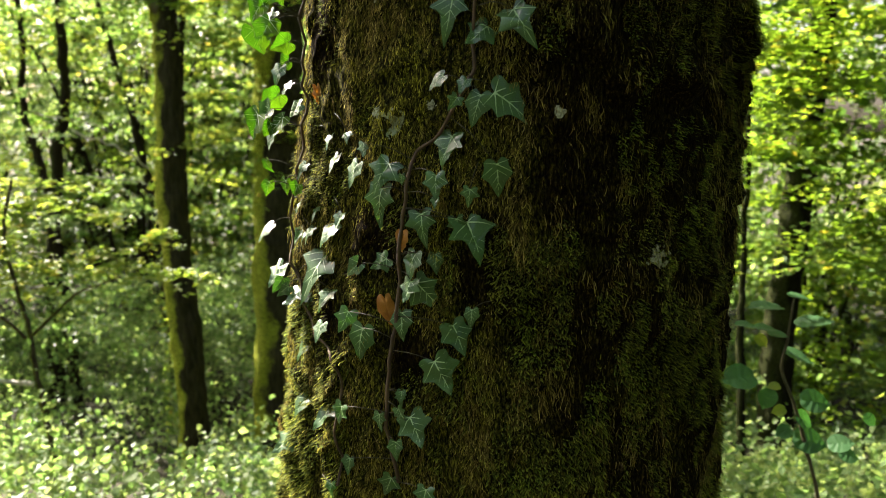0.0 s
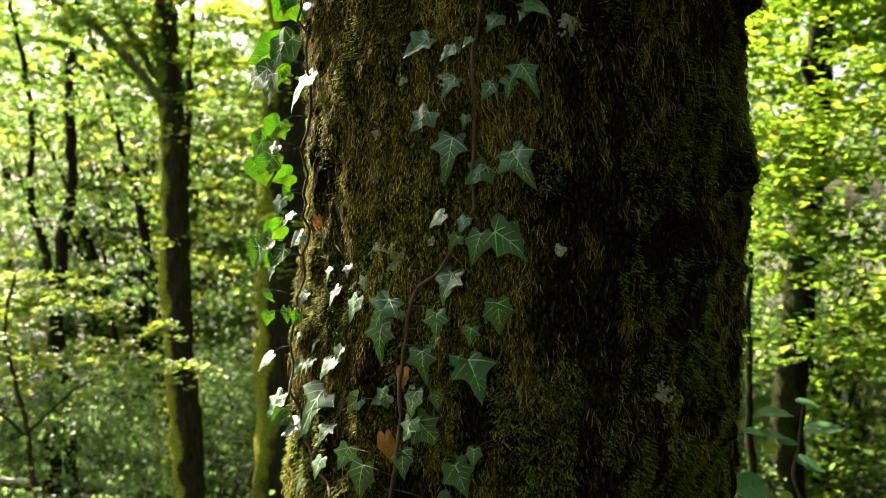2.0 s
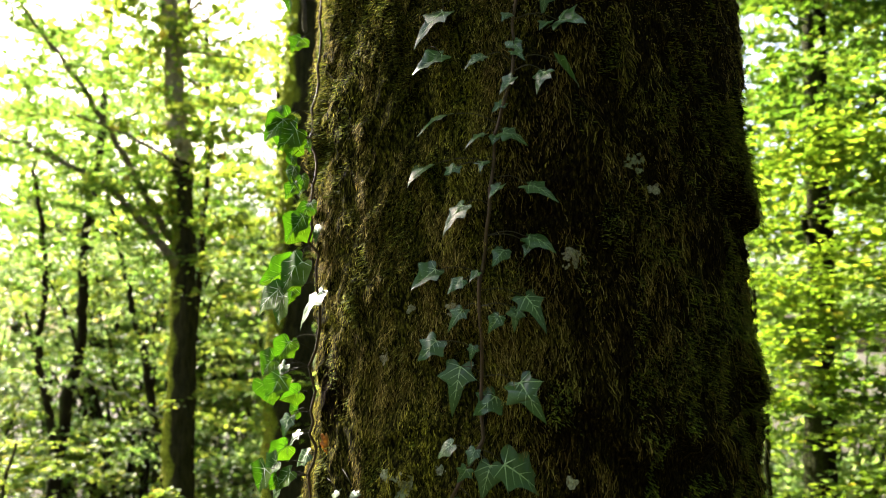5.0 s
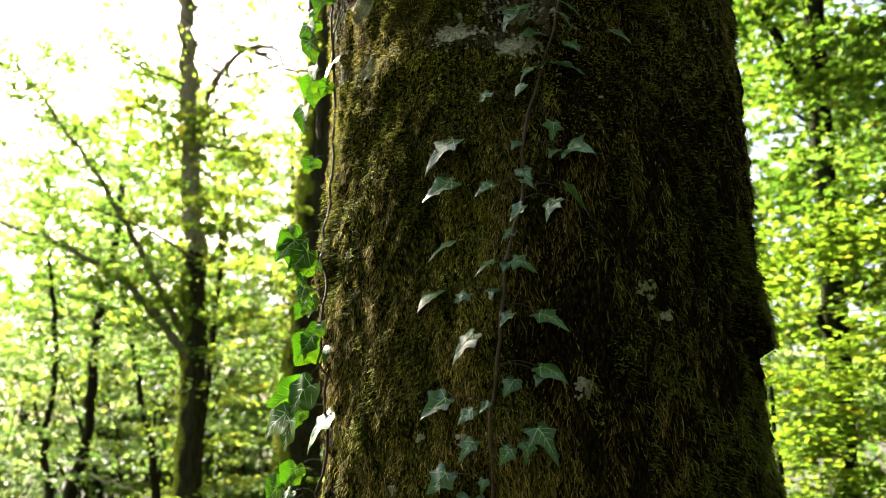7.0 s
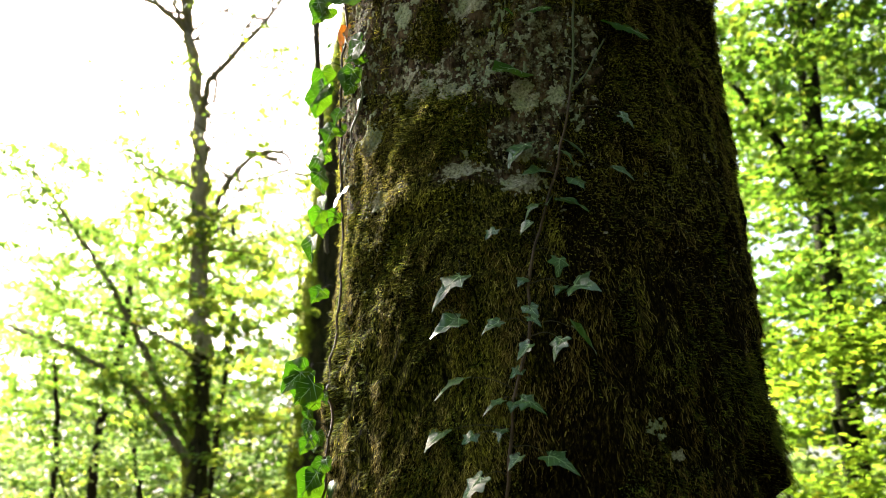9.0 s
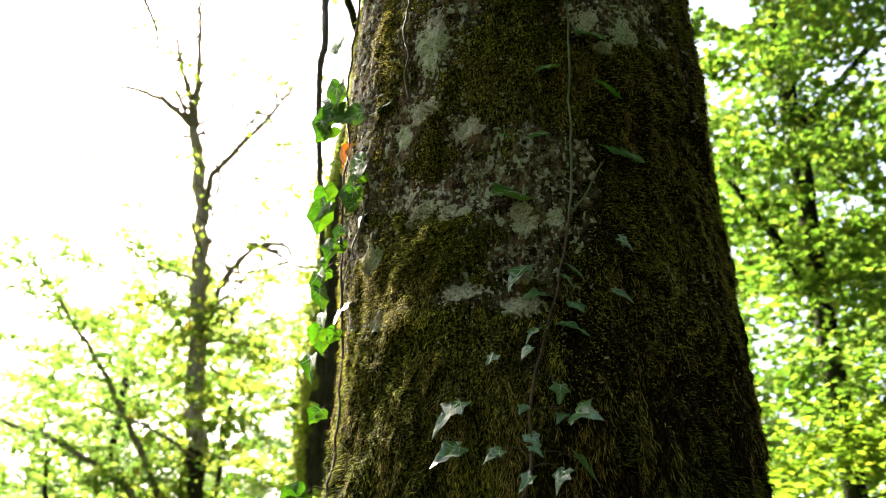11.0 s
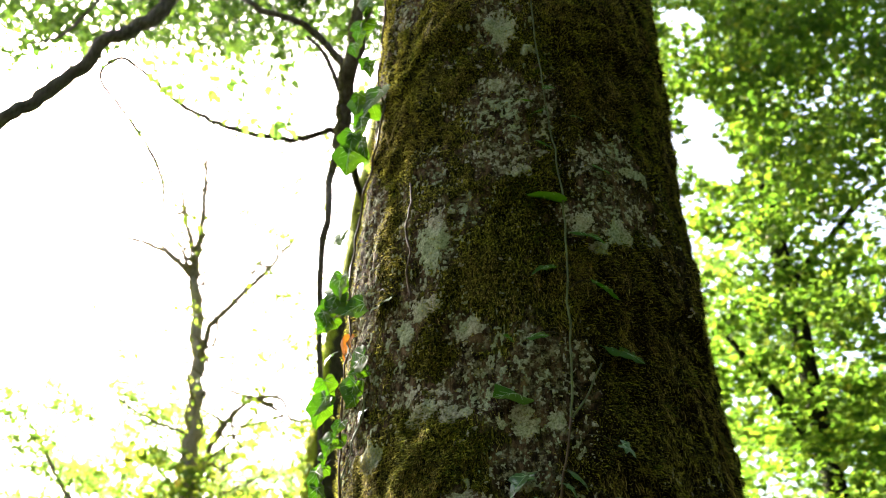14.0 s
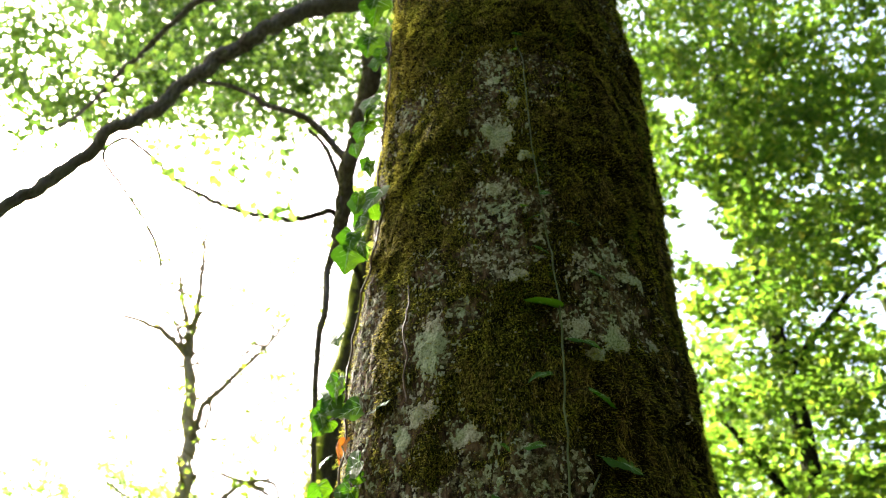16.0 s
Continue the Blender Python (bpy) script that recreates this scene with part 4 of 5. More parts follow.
def ivy_outline(depth, reach):
    """Half of a blade's rim. depth: how deep the bays between the lobes are; reach: how long the middle lobe is."""
    star = np.array([(0.0, 0.02), (0.10, -0.10), (0.22, -0.19), (0.42, -0.14), (0.38, 0.04), (0.40, 0.15), (0.58, 0.33), (0.38, 0.40), (0.24, 0.50), (0.17, 0.70), (0.08, 0.89), (0.0, 1.03)])
    broad = np.array([(0.0, 0.02), (0.10, -0.10), (0.26, -0.17), (0.42, -0.08), (0.48, 0.07), (0.52, 0.20), (0.56, 0.36), (0.44, 0.50), (0.33, 0.60), (0.22, 0.74), (0.10, 0.90), (0.0, 1.0)])
    o = broad + (star - broad) * depth
    o[:, 1] = np.where(o[:, 1] > 0.4, 0.4 + (o[:, 1] - 0.4) * reach, o[:, 1])
    return spline(o, 2)


def ivy_mesh(seed):
    """A five-lobed blade with raised pale veins; its foot at the origin, its tip along y, its face up z."""
    rng = np.random.default_rng(seed)
    o = ivy_outline(rng.uniform(0.0, 1.15) if seed < 14 else rng.uniform(-0.3, 0.25), rng.uniform(0.9, 1.3) if seed < 14 else rng.uniform(0.85, 1.05))
    k = len(o)
    curl, cup, wave = rng.uniform(0.10, 0.52), rng.uniform(0.04, 0.40), rng.uniform(0.016, 0.045)
    skew = rng.uniform(-0.08, 0.08)
    high = lambda x, y: cup * np.abs(x) - curl * y * y - 0.25 * x * x + wave * np.sin(9 * x + 7 * y + seed) + 0.5 * wave * np.sin(17 * np.abs(x) - 13 * y + 2 * seed)
    v, q = [], []
    for sgn in (1, -1):
        lobes = 1 + rng.uniform(-0.2, 0.12)
        base = len(v)
        s = np.linspace(0, 1, k)
        mid = np.stack([0 * s, 0.02 + (o[-1, 1] - 0.04) * s ** 1.25], 1)
        for f in (0.0, 0.5, 1.0):
            for p, m in zip(o, mid):
                x = sgn * (m[0] + f * (p[0] * lobes - m[0]))
                y = m[1] + f * (p[1] - m[1])
                x += skew * y * y
                v.append((x, y, float(high(x, y))))
        for r in (0, 1):
            for i in range(k - 1):
                c = base + r * k + i
                face = (c, c + k, c + k + 1, c + 1)
                q.append(face if sgn > 0 else face[::-1])
    nb = len(q)
    for tip, w in (((0.0, 0.98), 0.016), ((0.52, 0.36), 0.012), ((-0.52, 0.36), 0.012), ((0.40, -0.07), 0.010), ((-0.40, -0.07), 0.010), ((0.20, 0.60), 0.008), ((-0.20, 0.60), 0.008), ((0.13, 0.80), 0.006), ((-0.13, 0.80), 0.006), ((0.30, 0.42), 0.006), ((-0.30, 0.42), 0.006)):
        a = np.array([0, 0.02]) if tip[1] < 0.4 or tip[0] == 0 else np.array([0, tip[1] - 0.22])
        b = np.array(tip)
        d = (b - a) / np.linalg.norm(b - a)
        p = np.array([-d[1], d[0]])
        base = len(v)
        for i in range(5):
            u = i / 4
            c = a + (b - a) * u
            for e in (-1, 1):
                x, y = c + p * e * 1.25 * w * (1 - 0.85 * u)
                x += skew * y * y
                v.append((x, y, float(high(x, y)) + 0.010))
        q += [(base + 2 * i, base + 2 * i + 1, base + 2 * i + 3, base + 2 * i + 2) for i in range(4)]
    nv = min(min(f) for f in q[nb:])
    veins = mesh_from("vein", v[nv:], np.array(q[nb:]) - nv, None, (IVY_VEIN,))
    return mesh_from("leaf", v[:nv], q[:nb], None, (IVY_LEAF,)), veins


IVY_MESHES = [ivy_mesh(s) for s in range(14)]
# broader blades that take the backlit copy of the material
BACKLIT_MESHES = []
for k in range(14, 28):
    young = ivy_mesh(k)
    young[0].materials[0] = IVY_BACKLIT
    BACKLIT_MESHES.append(young)


def stem_tube(points, r0, r1, lift=0.010):
    p = spline(points, 5)
    p[:, 0] += 0.35 * fractal(p[:, 1] * 24, 3.0, 1.0, 2)
    xyz = bark_at(p[:, 0], p[:, 1], p[:, 2] + lift)
    return tube(xyz, r0, r1, 7, 0.25, 3)


def build_ivy(name, label, stems, groups, seed):
    vine = thing(name, tuple(bark_at(stems[0][0][0][0], stems[0][0][0][1])), label, "ivy")
    here = np.array(vine.location)
    rng = np.random.default_rng(seed)
    nodes = []
    for pts, r0, r1 in stems:
        v, q, t = stem_tube(pts, r0, r1)
        green = pts[0][1] > 2.5
        part("stem", mesh_from("stem", v - here, q, t, (IVY_GREEN_STEM if green else IVY_STEM,)), vine, "thin green ivy stem" if green else "brown woody ivy stem")
        s = spline(pts, 6)
        nodes.append(bark_at(s[:, 0], s[:, 1], s[:, 2] + 0.008))
    nodes = np.vstack(nodes)
    for pose_kind, rows in groups:
        if pose_kind == "edge":
            rows = rows + [(th + rng.uniform(-2, 5), z + rng.uniform(-0.04, 0.04), max(0.0, off + rng.uniform(-0.03, 0.01)), w * rng.uniform(0.6, 1.0), tip + rng.uniform(-30, 30)) for th, z, off, w, tip in rows if rng.uniform() < (0.8 if z < 2.3 or z > 3.3 else 0.45)]
        for th, z, off, width, tip in rows:
            L = width / 1.06 * (1.08 if pose_kind == "edge" else 0.93)
            L *= 0.82 if pose_kind == "flat" and z > 2.8 else 1.02 if pose_kind == "edge" and z > 2.6 else 0.93 if pose_kind == "facing" and z > 1.85 else 1.0
            lift = off + rng.uniform(0.014, 0.034)
            mid = bark_at(th, z, lift)
            if off == 0 and pose_kind != "edge" and th < -25:
                mid = bark_at(th, z)
                out = np.array([0.0, -0.1, 1.9]) - mid
                mid = mid + lift * out / np.linalg.norm(out)
            if pose_kind == "facing":
                az, el = th * 0.55 - 4 + rng.normal(0, 12), 19 + 21 * min(max((z - 1.5) / 0.6, 0), 1) + 12 * min(max((z - 1.85) / 0.3, 0), 1) + rng.normal(0, 9)
            elif pose_kind == "flat":
                az, el = th * 0.6 + rng.normal(0, 22), 43 + rng.normal(0, 8)
            elif pose_kind == "edge":
                az, el = -20 + rng.normal(0, 22), 4 + rng.normal(0, 16)
            else:
                az, el = (-36 if z < 2.5 and width < 0.06 else -48) + rng.normal(0, 10), (28 if z < 2.5 and width < 0.06 else 40) + rng.normal(0, 9)
                lift += 0.012
            if pose_kind != "edge" and z < 1.62 and th < -46:
                az, el = -42 + rng.normal(0, 9), 48 + rng.normal(0, 8)
            a, e = radians(az), radians(el)
            nor = Vector((math.sin(a) * math.cos(e), -math.cos(a) * math.cos(e), math.sin(e)))
            g = radians(tip + rng.normal(0, 6))
            way = Vector((math.cos(g), -0.25, -math.sin(g)))
            way = (way - nor * way.dot(nor)).normalized()
            side = way.cross(nor)
            foot = Vector(mid) - way * (0.42 * L)
            m = Matrix((( *side, 0), (*way, 0), (*nor, 0), (0, 0, 0, 1))).transposed()
            blade, veins = (BACKLIT_MESHES if (pose_kind == "edge" and z > 1.45) or (pose_kind == "flat" and z > 2.65) else IVY_MESHES)[int(rng.integers(0, 14))]
            leaf = part("leaf", blade, vine)
            part("vein", veins, leaf)
            leaf.matrix_basis = Matrix.Translation(foot - Vector(here)) @ m @ Matrix.Scale(L, 4)
            d = np.linalg.norm(nodes - np.array(foot), axis=1)
            near = nodes[int(d.argmin())]
            if d.min() > 0.11:
                near = bark_at(th + rng.uniform(-4, 4), z + rng.uniform(0.02, 0.05), 0.004)
            bow = (np.array(foot) + near) / 2 + np.array([0, -0.012, 0.006])
            v, q, t = tube(spline([near, bow, np.array(foot)], 4), 0.0008, 0.0006, 5, 0.0)
            part("petiole", mesh_from("petiole", v - here, q, t, (PETIOLE_IVY,)), leaf).matrix_parent_inverse = leaf.matrix_basis.inverted()
    return vine


build_ivy("ivy_vine", "dark green ivy with pale veins climbing the mossy trunk", [([p for p in STEM_A if p[1] < 2.7], 0.0034, 0.0022), ([p for p in STEM_A if p[1] > 2.64], 0.0023, 0.0014), (BRANCHLET, 0.002, 0.0015)],
          [("facing", FACING_0), ("facing", FACING_1), ("facing", FACING_2), ("facing", FACING_3), ("flat", FLAT_0), ("flat", FLAT_1), ("flat", FLAT_2)], 31)
build_ivy("ivy_vine", "sunlit bright green ivy hanging from the trunk's edge", [([(th, z, off * 0.35) for th, z, off in STEM_B], 0.0024, 0.0028), (STEM_C, 0.0020, 0.0016)],
          [("edge", EDGE_0), ("edge", EDGE_1), ("edge", EDGE_2), ("side", SIDE_0), ("side", SIDE_1), ("side", [(-60.6, 1.096, 0, 0.044, 140), (-64.2, 1.013, 0, 0.057, 140), (-62.4, 1.413, 0, 0.027, 125), (-59.0, 1.299, 0, 0.025, 125), (-48.6, 1.451, 0, 0.029, 110)])], 32)
tv, tq, tt_ = stem_tube(TWIG, 0.0028, 0.0018, 0.009)
tagged(new("bare_vine", mesh_from("bare_vine", tv, tq, tt_, (IVY_STEM,))), "thin bare creeping vine stem on lichened bark", "vine")


def dead_leaf(th, z, off, L, az, tip, seed):
    me = BACKLIT_MESHES[seed][0].copy()
    me.materials[0] = DEAD
    ob = new("dead_leaf", me)
    a, e, g = radians(az), radians(15), radians(tip)
    nor = Vector((math.sin(a) * math.cos(e), -math.cos(a) * math.cos(e), math.sin(e)))
    way = Vector((math.cos(g), -0.2, -math.sin(g)))
    way = (way - nor * way.dot(nor)).normalized()
    m = Matrix(((*way.cross(nor), 0), (*way, 0), (*nor, 0), (0, 0, 0, 1))).transposed()
    ob.matrix_world = Matrix.Translation(Vector(bark_at(th, z, off)) - way * L * 0.4) @ m @ Matrix.Diagonal((L * 0.62, L, L * 2.0, 1))
    tagged(ob, "withered orange-brown leaf caught among the ivy", "leaf", "dead leaves on the trunk")


dead_leaf(-30.5, 1.319, 0.014, 0.048, -10, 80, 1)
dead_leaf(-27.4, 1.434, 0.008, 0.034, -30, 100, 2)
dead_leaf(-64.0, 2.968, 0.030, 0.050, -20, 120, 3)
dead_leaf(-61.0, 1.672, 0.008, 0.030, -30, 90, 4)


# ---- the wood behind ----
def wood(name, label, category, stems, groups, mat, seed, group="", kind="", fine=True, thin=None):
    """A tree or shrub: stems of (part name, points, radii) and groups of leaves of (places, size, material, flatness)."""
    base = np.array(stems[0][1][0], float)
    tree = thing(name, tuple(base), label, category, group, kind)
    for i, (pname, pts, r0, r1) in enumerate(stems):
        stout = fine and r0 > 0.13
        line = spline(pts, 18 if stout else 12 if fine and r0 > 0.015 else 6)
        if fine and not stout:
            line = line + np.stack([0.38 * r0 * fractal(line[:, 0] * 7 + 31 * k, line[:, 1] * 7, line[:, 2] * 7, 2) + (0.22 if r0 < 0.07 else 0.04) * r0 * fractal(line[:, 0] * 24, line[:, 1] * 24 + 17 * k, line[:, 2] * 24, 2) for k in range(3)], 1)
        v, q, t = tube(line, r0, r1, 26 if stout else 10 if r0 > 0.05 and fine else 6 if fine else 5, 0.17 if stout else 0.24, seed + i)
        part(pname, mesh_from(pname, v - base, q, t, (BARK_GLARE if pname == "upper_trunk" else DEADWOOD if pname == "broken_stick" else thin if thin and r0 < 0.125 else mat,)), tree)
    rng = np.random.default_rng(seed)
    for places, size, lm, flat in groups:
        part("crown", leaves_mesh("crown", places - base, size, rng, lm, flat, fine=fine), tree, "", "stuff")
    return tree


R = np.random.default_rng(77)


def steep(rng, n, x0, x1, y0, y1, s0, s1):
    """Places in a wedge of canopy that rises as it goes back."""
    y = rng.uniform(y0, y1, n)
    return np.stack([rng.uniform(x0, x1, n), y, 2.1 + y * rng.uniform(s0, s1, n)], 1)


# a slender mossy tree with arching branches
UPPER = spline([(-3.54, 7.6, 8.66), (-3.15, 7.6, 7.63), (-3.03, 7.6, 7.25), (-3.19, 7.6, 8.47), (-3.25, 7.6, 9.5)], 6)
UPPER = np.vstack([UPPER, spline([(-2.72, 7.5, 5.7), (-2.54, 7.5, 6.96), (-2.25, 7.5, 7.25), (-1.92, 7.5, 7.87)], 6), spline([(-2.63, 7.5, 4.6), (-2.46, 7.4, 5.27), (-2.09, 7.4, 5.75), (-1.71, 7.4, 5.5)], 6), spline([(-2.5, 7.4, 3.6), (-2.7, 7.5, 5.4), (-2.9, 7.6, 6.6)], 8)])
TWIGS = []
for p in UPPER[R.permutation(len(UPPER))[:64]]:
    d = R.normal(0, 1, 3) * (1, 0.7, 0.6) + (0, 0, 0.55)
    d *= R.uniform(0.3, 1.05) / np.linalg.norm(d)
    TWIGS.append(("twig", [tuple(p), tuple(p + d * 0.5 + R.normal(0, 0.04, 3)), tuple(p + d + (0, 0, 0.06))], 0.018, 0.009))
TIPS = np.array([t[1][2] for t in TWIGS])
wood("slender_tree", "slender moss-sided tree with arching twigs and sunlit leaves", "tree", [
    ("trunk", [(-2.30, 7.3, -1.6), (-2.32, 7.3, -0.99), (-2.37, 7.3, -0.05), (-2.43, 7.3, 0.89), (-2.42, 7.3, 1.79), (-2.44, 7.35, 2.75), (-2.55, 7.5, 3.67)], 0.15, 0.105),
    ("upper_trunk", [(-2.53, 7.47, 3.5), (-2.55, 7.5, 3.67), (-2.63, 7.5, 4.52), (-2.72, 7.5, 5.7), (-2.88, 7.6, 6.6), (-3.03, 7.6, 7.3)], 0.106, 0.06),
    ("limb", [(-3.03, 7.6, 7.25), (-3.10, 7.6, 7.6), (-3.20, 7.6, 7.98), (-3.32, 7.6, 8.35), (-3.42, 7.6, 8.66)], 0.05, 0.018),
    ("limb", [(-3.05, 7.6, 7.3), (-3.07, 7.6, 7.91), (-3.11, 7.6, 8.51), (-3.22, 7.6, 9.45)], 0.05, 0.02),
    ("limb", [(-3.05, 7.6, 7.38), (-3.18, 7.55, 7.51), (-3.44, 7.55, 7.72), (-3.74, 7.55, 7.88), (-4.0, 7.55, 7.93)], 0.04, 0.02),
    ("limb", [(-2.80, 7.55, 6.2), (-2.75, 7.5, 6.42), (-2.67, 7.5, 6.74), (-2.37, 7.5, 7.14), (-2.14, 7.5, 7.44), (-1.91, 7.5, 7.81)], 0.042, 0.018),
    ("limb", [(-2.60, 7.5, 4.7), (-2.46, 7.4, 5.27), (-2.3, 7.4, 5.54), (-2.09, 7.4, 5.75), (-1.83, 7.4, 5.72), (-1.71, 7.4, 5.5)], 0.034, 0.014),
    ("limb", [(-2.45, 7.3, 2.6), (-2.6, 7.2, 2.85), (-3.06, 7.2, 3.34), (-3.72, 7.2, 3.72), (-4.28, 7.2, 3.92)], 0.05, 0.015),
    ("limb", [(-2.47, 7.4, 2.8), (-2.7, 7.4, 3.1), (-3.23, 7.4, 4.04), (-3.76, 7.4, 4.79), (-4.22, 7.4, 5.4), (-4.48, 7.4, 5.71)], 0.04, 0.012)] + TWIGS,
    [(sprays(R, in_box(R, 26, (-2.4, 6.7, 0.9), (-1.25, 8.0, 4.6)), 0.5, 120, 0.04), 0.066, YELLOW, 0.90),
     (sprays(R, in_box(R, 30, (-3.3, 6.9, 3.0), (-1.9, 7.8, 5.2)), 0.34, 36), 0.085, YELLOW, 0.45),
     (sprays(R, in_box(R, 20, (-5.6, 6.9, 2.4), (-3.0, 8.4, 4.4)), 0.62, 120, 0.04), 0.066, GREEN, 0.90),
     (sprays(R, in_box(R, 34, (-4.0, 7.0, 5.0), (-1.4, 8.0, 8.9)), 0.32, 22), 0.065, YELLOW, 0.35),
     (sprays(R, spline([(-2.8, 7.4, 3.3), (-3.4, 7.4, 4.3), (-4.0, 7.4, 5.1), (-4.7, 7.4, 5.8)], 12) + R.normal(0, 0.28, (37, 3)), 0.40, 60, 0.04), 0.055, GREEN, 0.85),
     (sprays(R, np.vstack([spline([(-2.6, 7.2, 2.9), (-3.06, 7.2, 3.4), (-3.72, 7.2, 3.8), (-4.5, 7.2, 4.0)], 9), spline([(-2.7, 7.4, 3.1), (-3.23, 7.4, 4.04), (-3.76, 7.4, 4.79), (-4.5, 7.4, 5.7)], 9), spline([(-2.8, 7.5, 4.9), (-3.2, 7.6, 5.5), (-3.7, 7.7, 6.0)], 9)]) + R.normal(0, 0.18, (75, 3)), 0.42, 72, 0.04), 0.05, GREEN, 0.88),
     (sprays(R, in_box(R, 22, (-2.5, 7.3, 4.6), (-1.4, 8.0, 6.4)), 0.34, 40, 0.06), 0.055, YELLOW, 0.6),
     (np.repeat(TIPS, 9, 0) + R.normal(0, 0.16, (9 * len(TIPS), 3)), 0.05, YELLOW, 0.4),
     (np.stack([-2.53 + R.normal(0, 0.035, 700), 7.35 + R.normal(0, 0.08, 700), R.uniform(-1.2, 3.0, 700)], 1) - np.outer(R.uniform(0, 0.05, 700), (1, 0, 0)), 0.035, YELLOW, 0.3),
     (spline([(-2.44, 7.35, 2.75), (-2.55, 7.4, 3.7), (-2.63, 7.45, 4.52), (-2.72, 7.5, 5.7)], 230) + R.normal(0, 0.26, (691, 3)), 0.048, YELLOW, 0.4),
     (sprays(R, in_box(R, 30, (-2.4, 7.3, 6.0), (-1.2, 8.2, 9.4)), 0.36, 30, 0.08), 0.05, YELLOW, 0.6)],
    BARK_MOSSY, 101, thin=BARK_PALE)

# a stouter tree close behind the big one, its sunny side grown with moss and leaves
wood("mossy_side_tree", "upright forest tree with yellow-green moss on one side", "tree", [
    ("trunk", [(-1.6, 7.6, -1.8), (-1.58, 7.6, -1.2), (-1.54, 7.6, 0.54), (-1.51, 7.6, 1.8), (-1.47, 7.6, 2.75), (-1.42, 7.6, 4.2), (-1.36, 7.6, 5.4), (-1.27, 7.6, 6.6), (-1.1, 7.7, 8.6), (-0.9, 7.8, 11)], 0.25, 0.15),
    ("limb", [(-1.1, 7.6, 8.3), (-1.28, 6.5, 8.48), (-1.63, 6.5, 8.5), (-1.91, 6.5, 8.47), (-2.31, 6.5, 8.58), (-2.71, 6.5, 8.75), (-3.23, 6.5, 9.12), (-3.56, 6.5, 9.47)], 0.046, 0.026),
    ("limb", [(-3.56, 6.5, 9.47), (-4.0, 6.4, 9.8), (-4.2, 6.4, 9.5), (-3.91, 6.4, 9.05), (-3.41, 6.4, 8.36), (-3.13, 6.4, 7.82), (-3.03, 6.4, 7.43)], 0.027, 0.017)],
    [(spline([(-1.63, 6.5, 8.5), (-2.31, 6.5, 8.58), (-3.23, 6.5, 9.12), (-3.56, 6.5, 9.47)], 60) + R.normal(0, 0.13, (181, 3)), 0.055, GREEN, 0.5),
     (spline([(-3.91, 6.4, 9.05), (-3.41, 6.4, 8.36), (-3.03, 6.4, 7.4)], 45) + R.normal(0, 0.09, (91, 3)), 0.05, GREEN, 0.5),
     (np.stack([-1.70 + 0.035 * np.linspace(0, 6, 900) + R.normal(0, 0.05, 900), 7.55 + R.normal(0, 0.14, 900), np.linspace(0.8, 6.8, 900) + R.normal(0, 0.1, 900)], 1), 0.065, YELLOW, 0.3),
     # added leaves, mostly hidden by the big trunk, that shade the beech crown
     (sprays(R, in_box(R, 55, (-0.6, 7.8, 8.6), (1.4, 9.8, 12.0)), 0.55, 46), 0.12, GREEN, 0.5)],
    BARK_MOSSY, 102, thin=BARK_DARK)

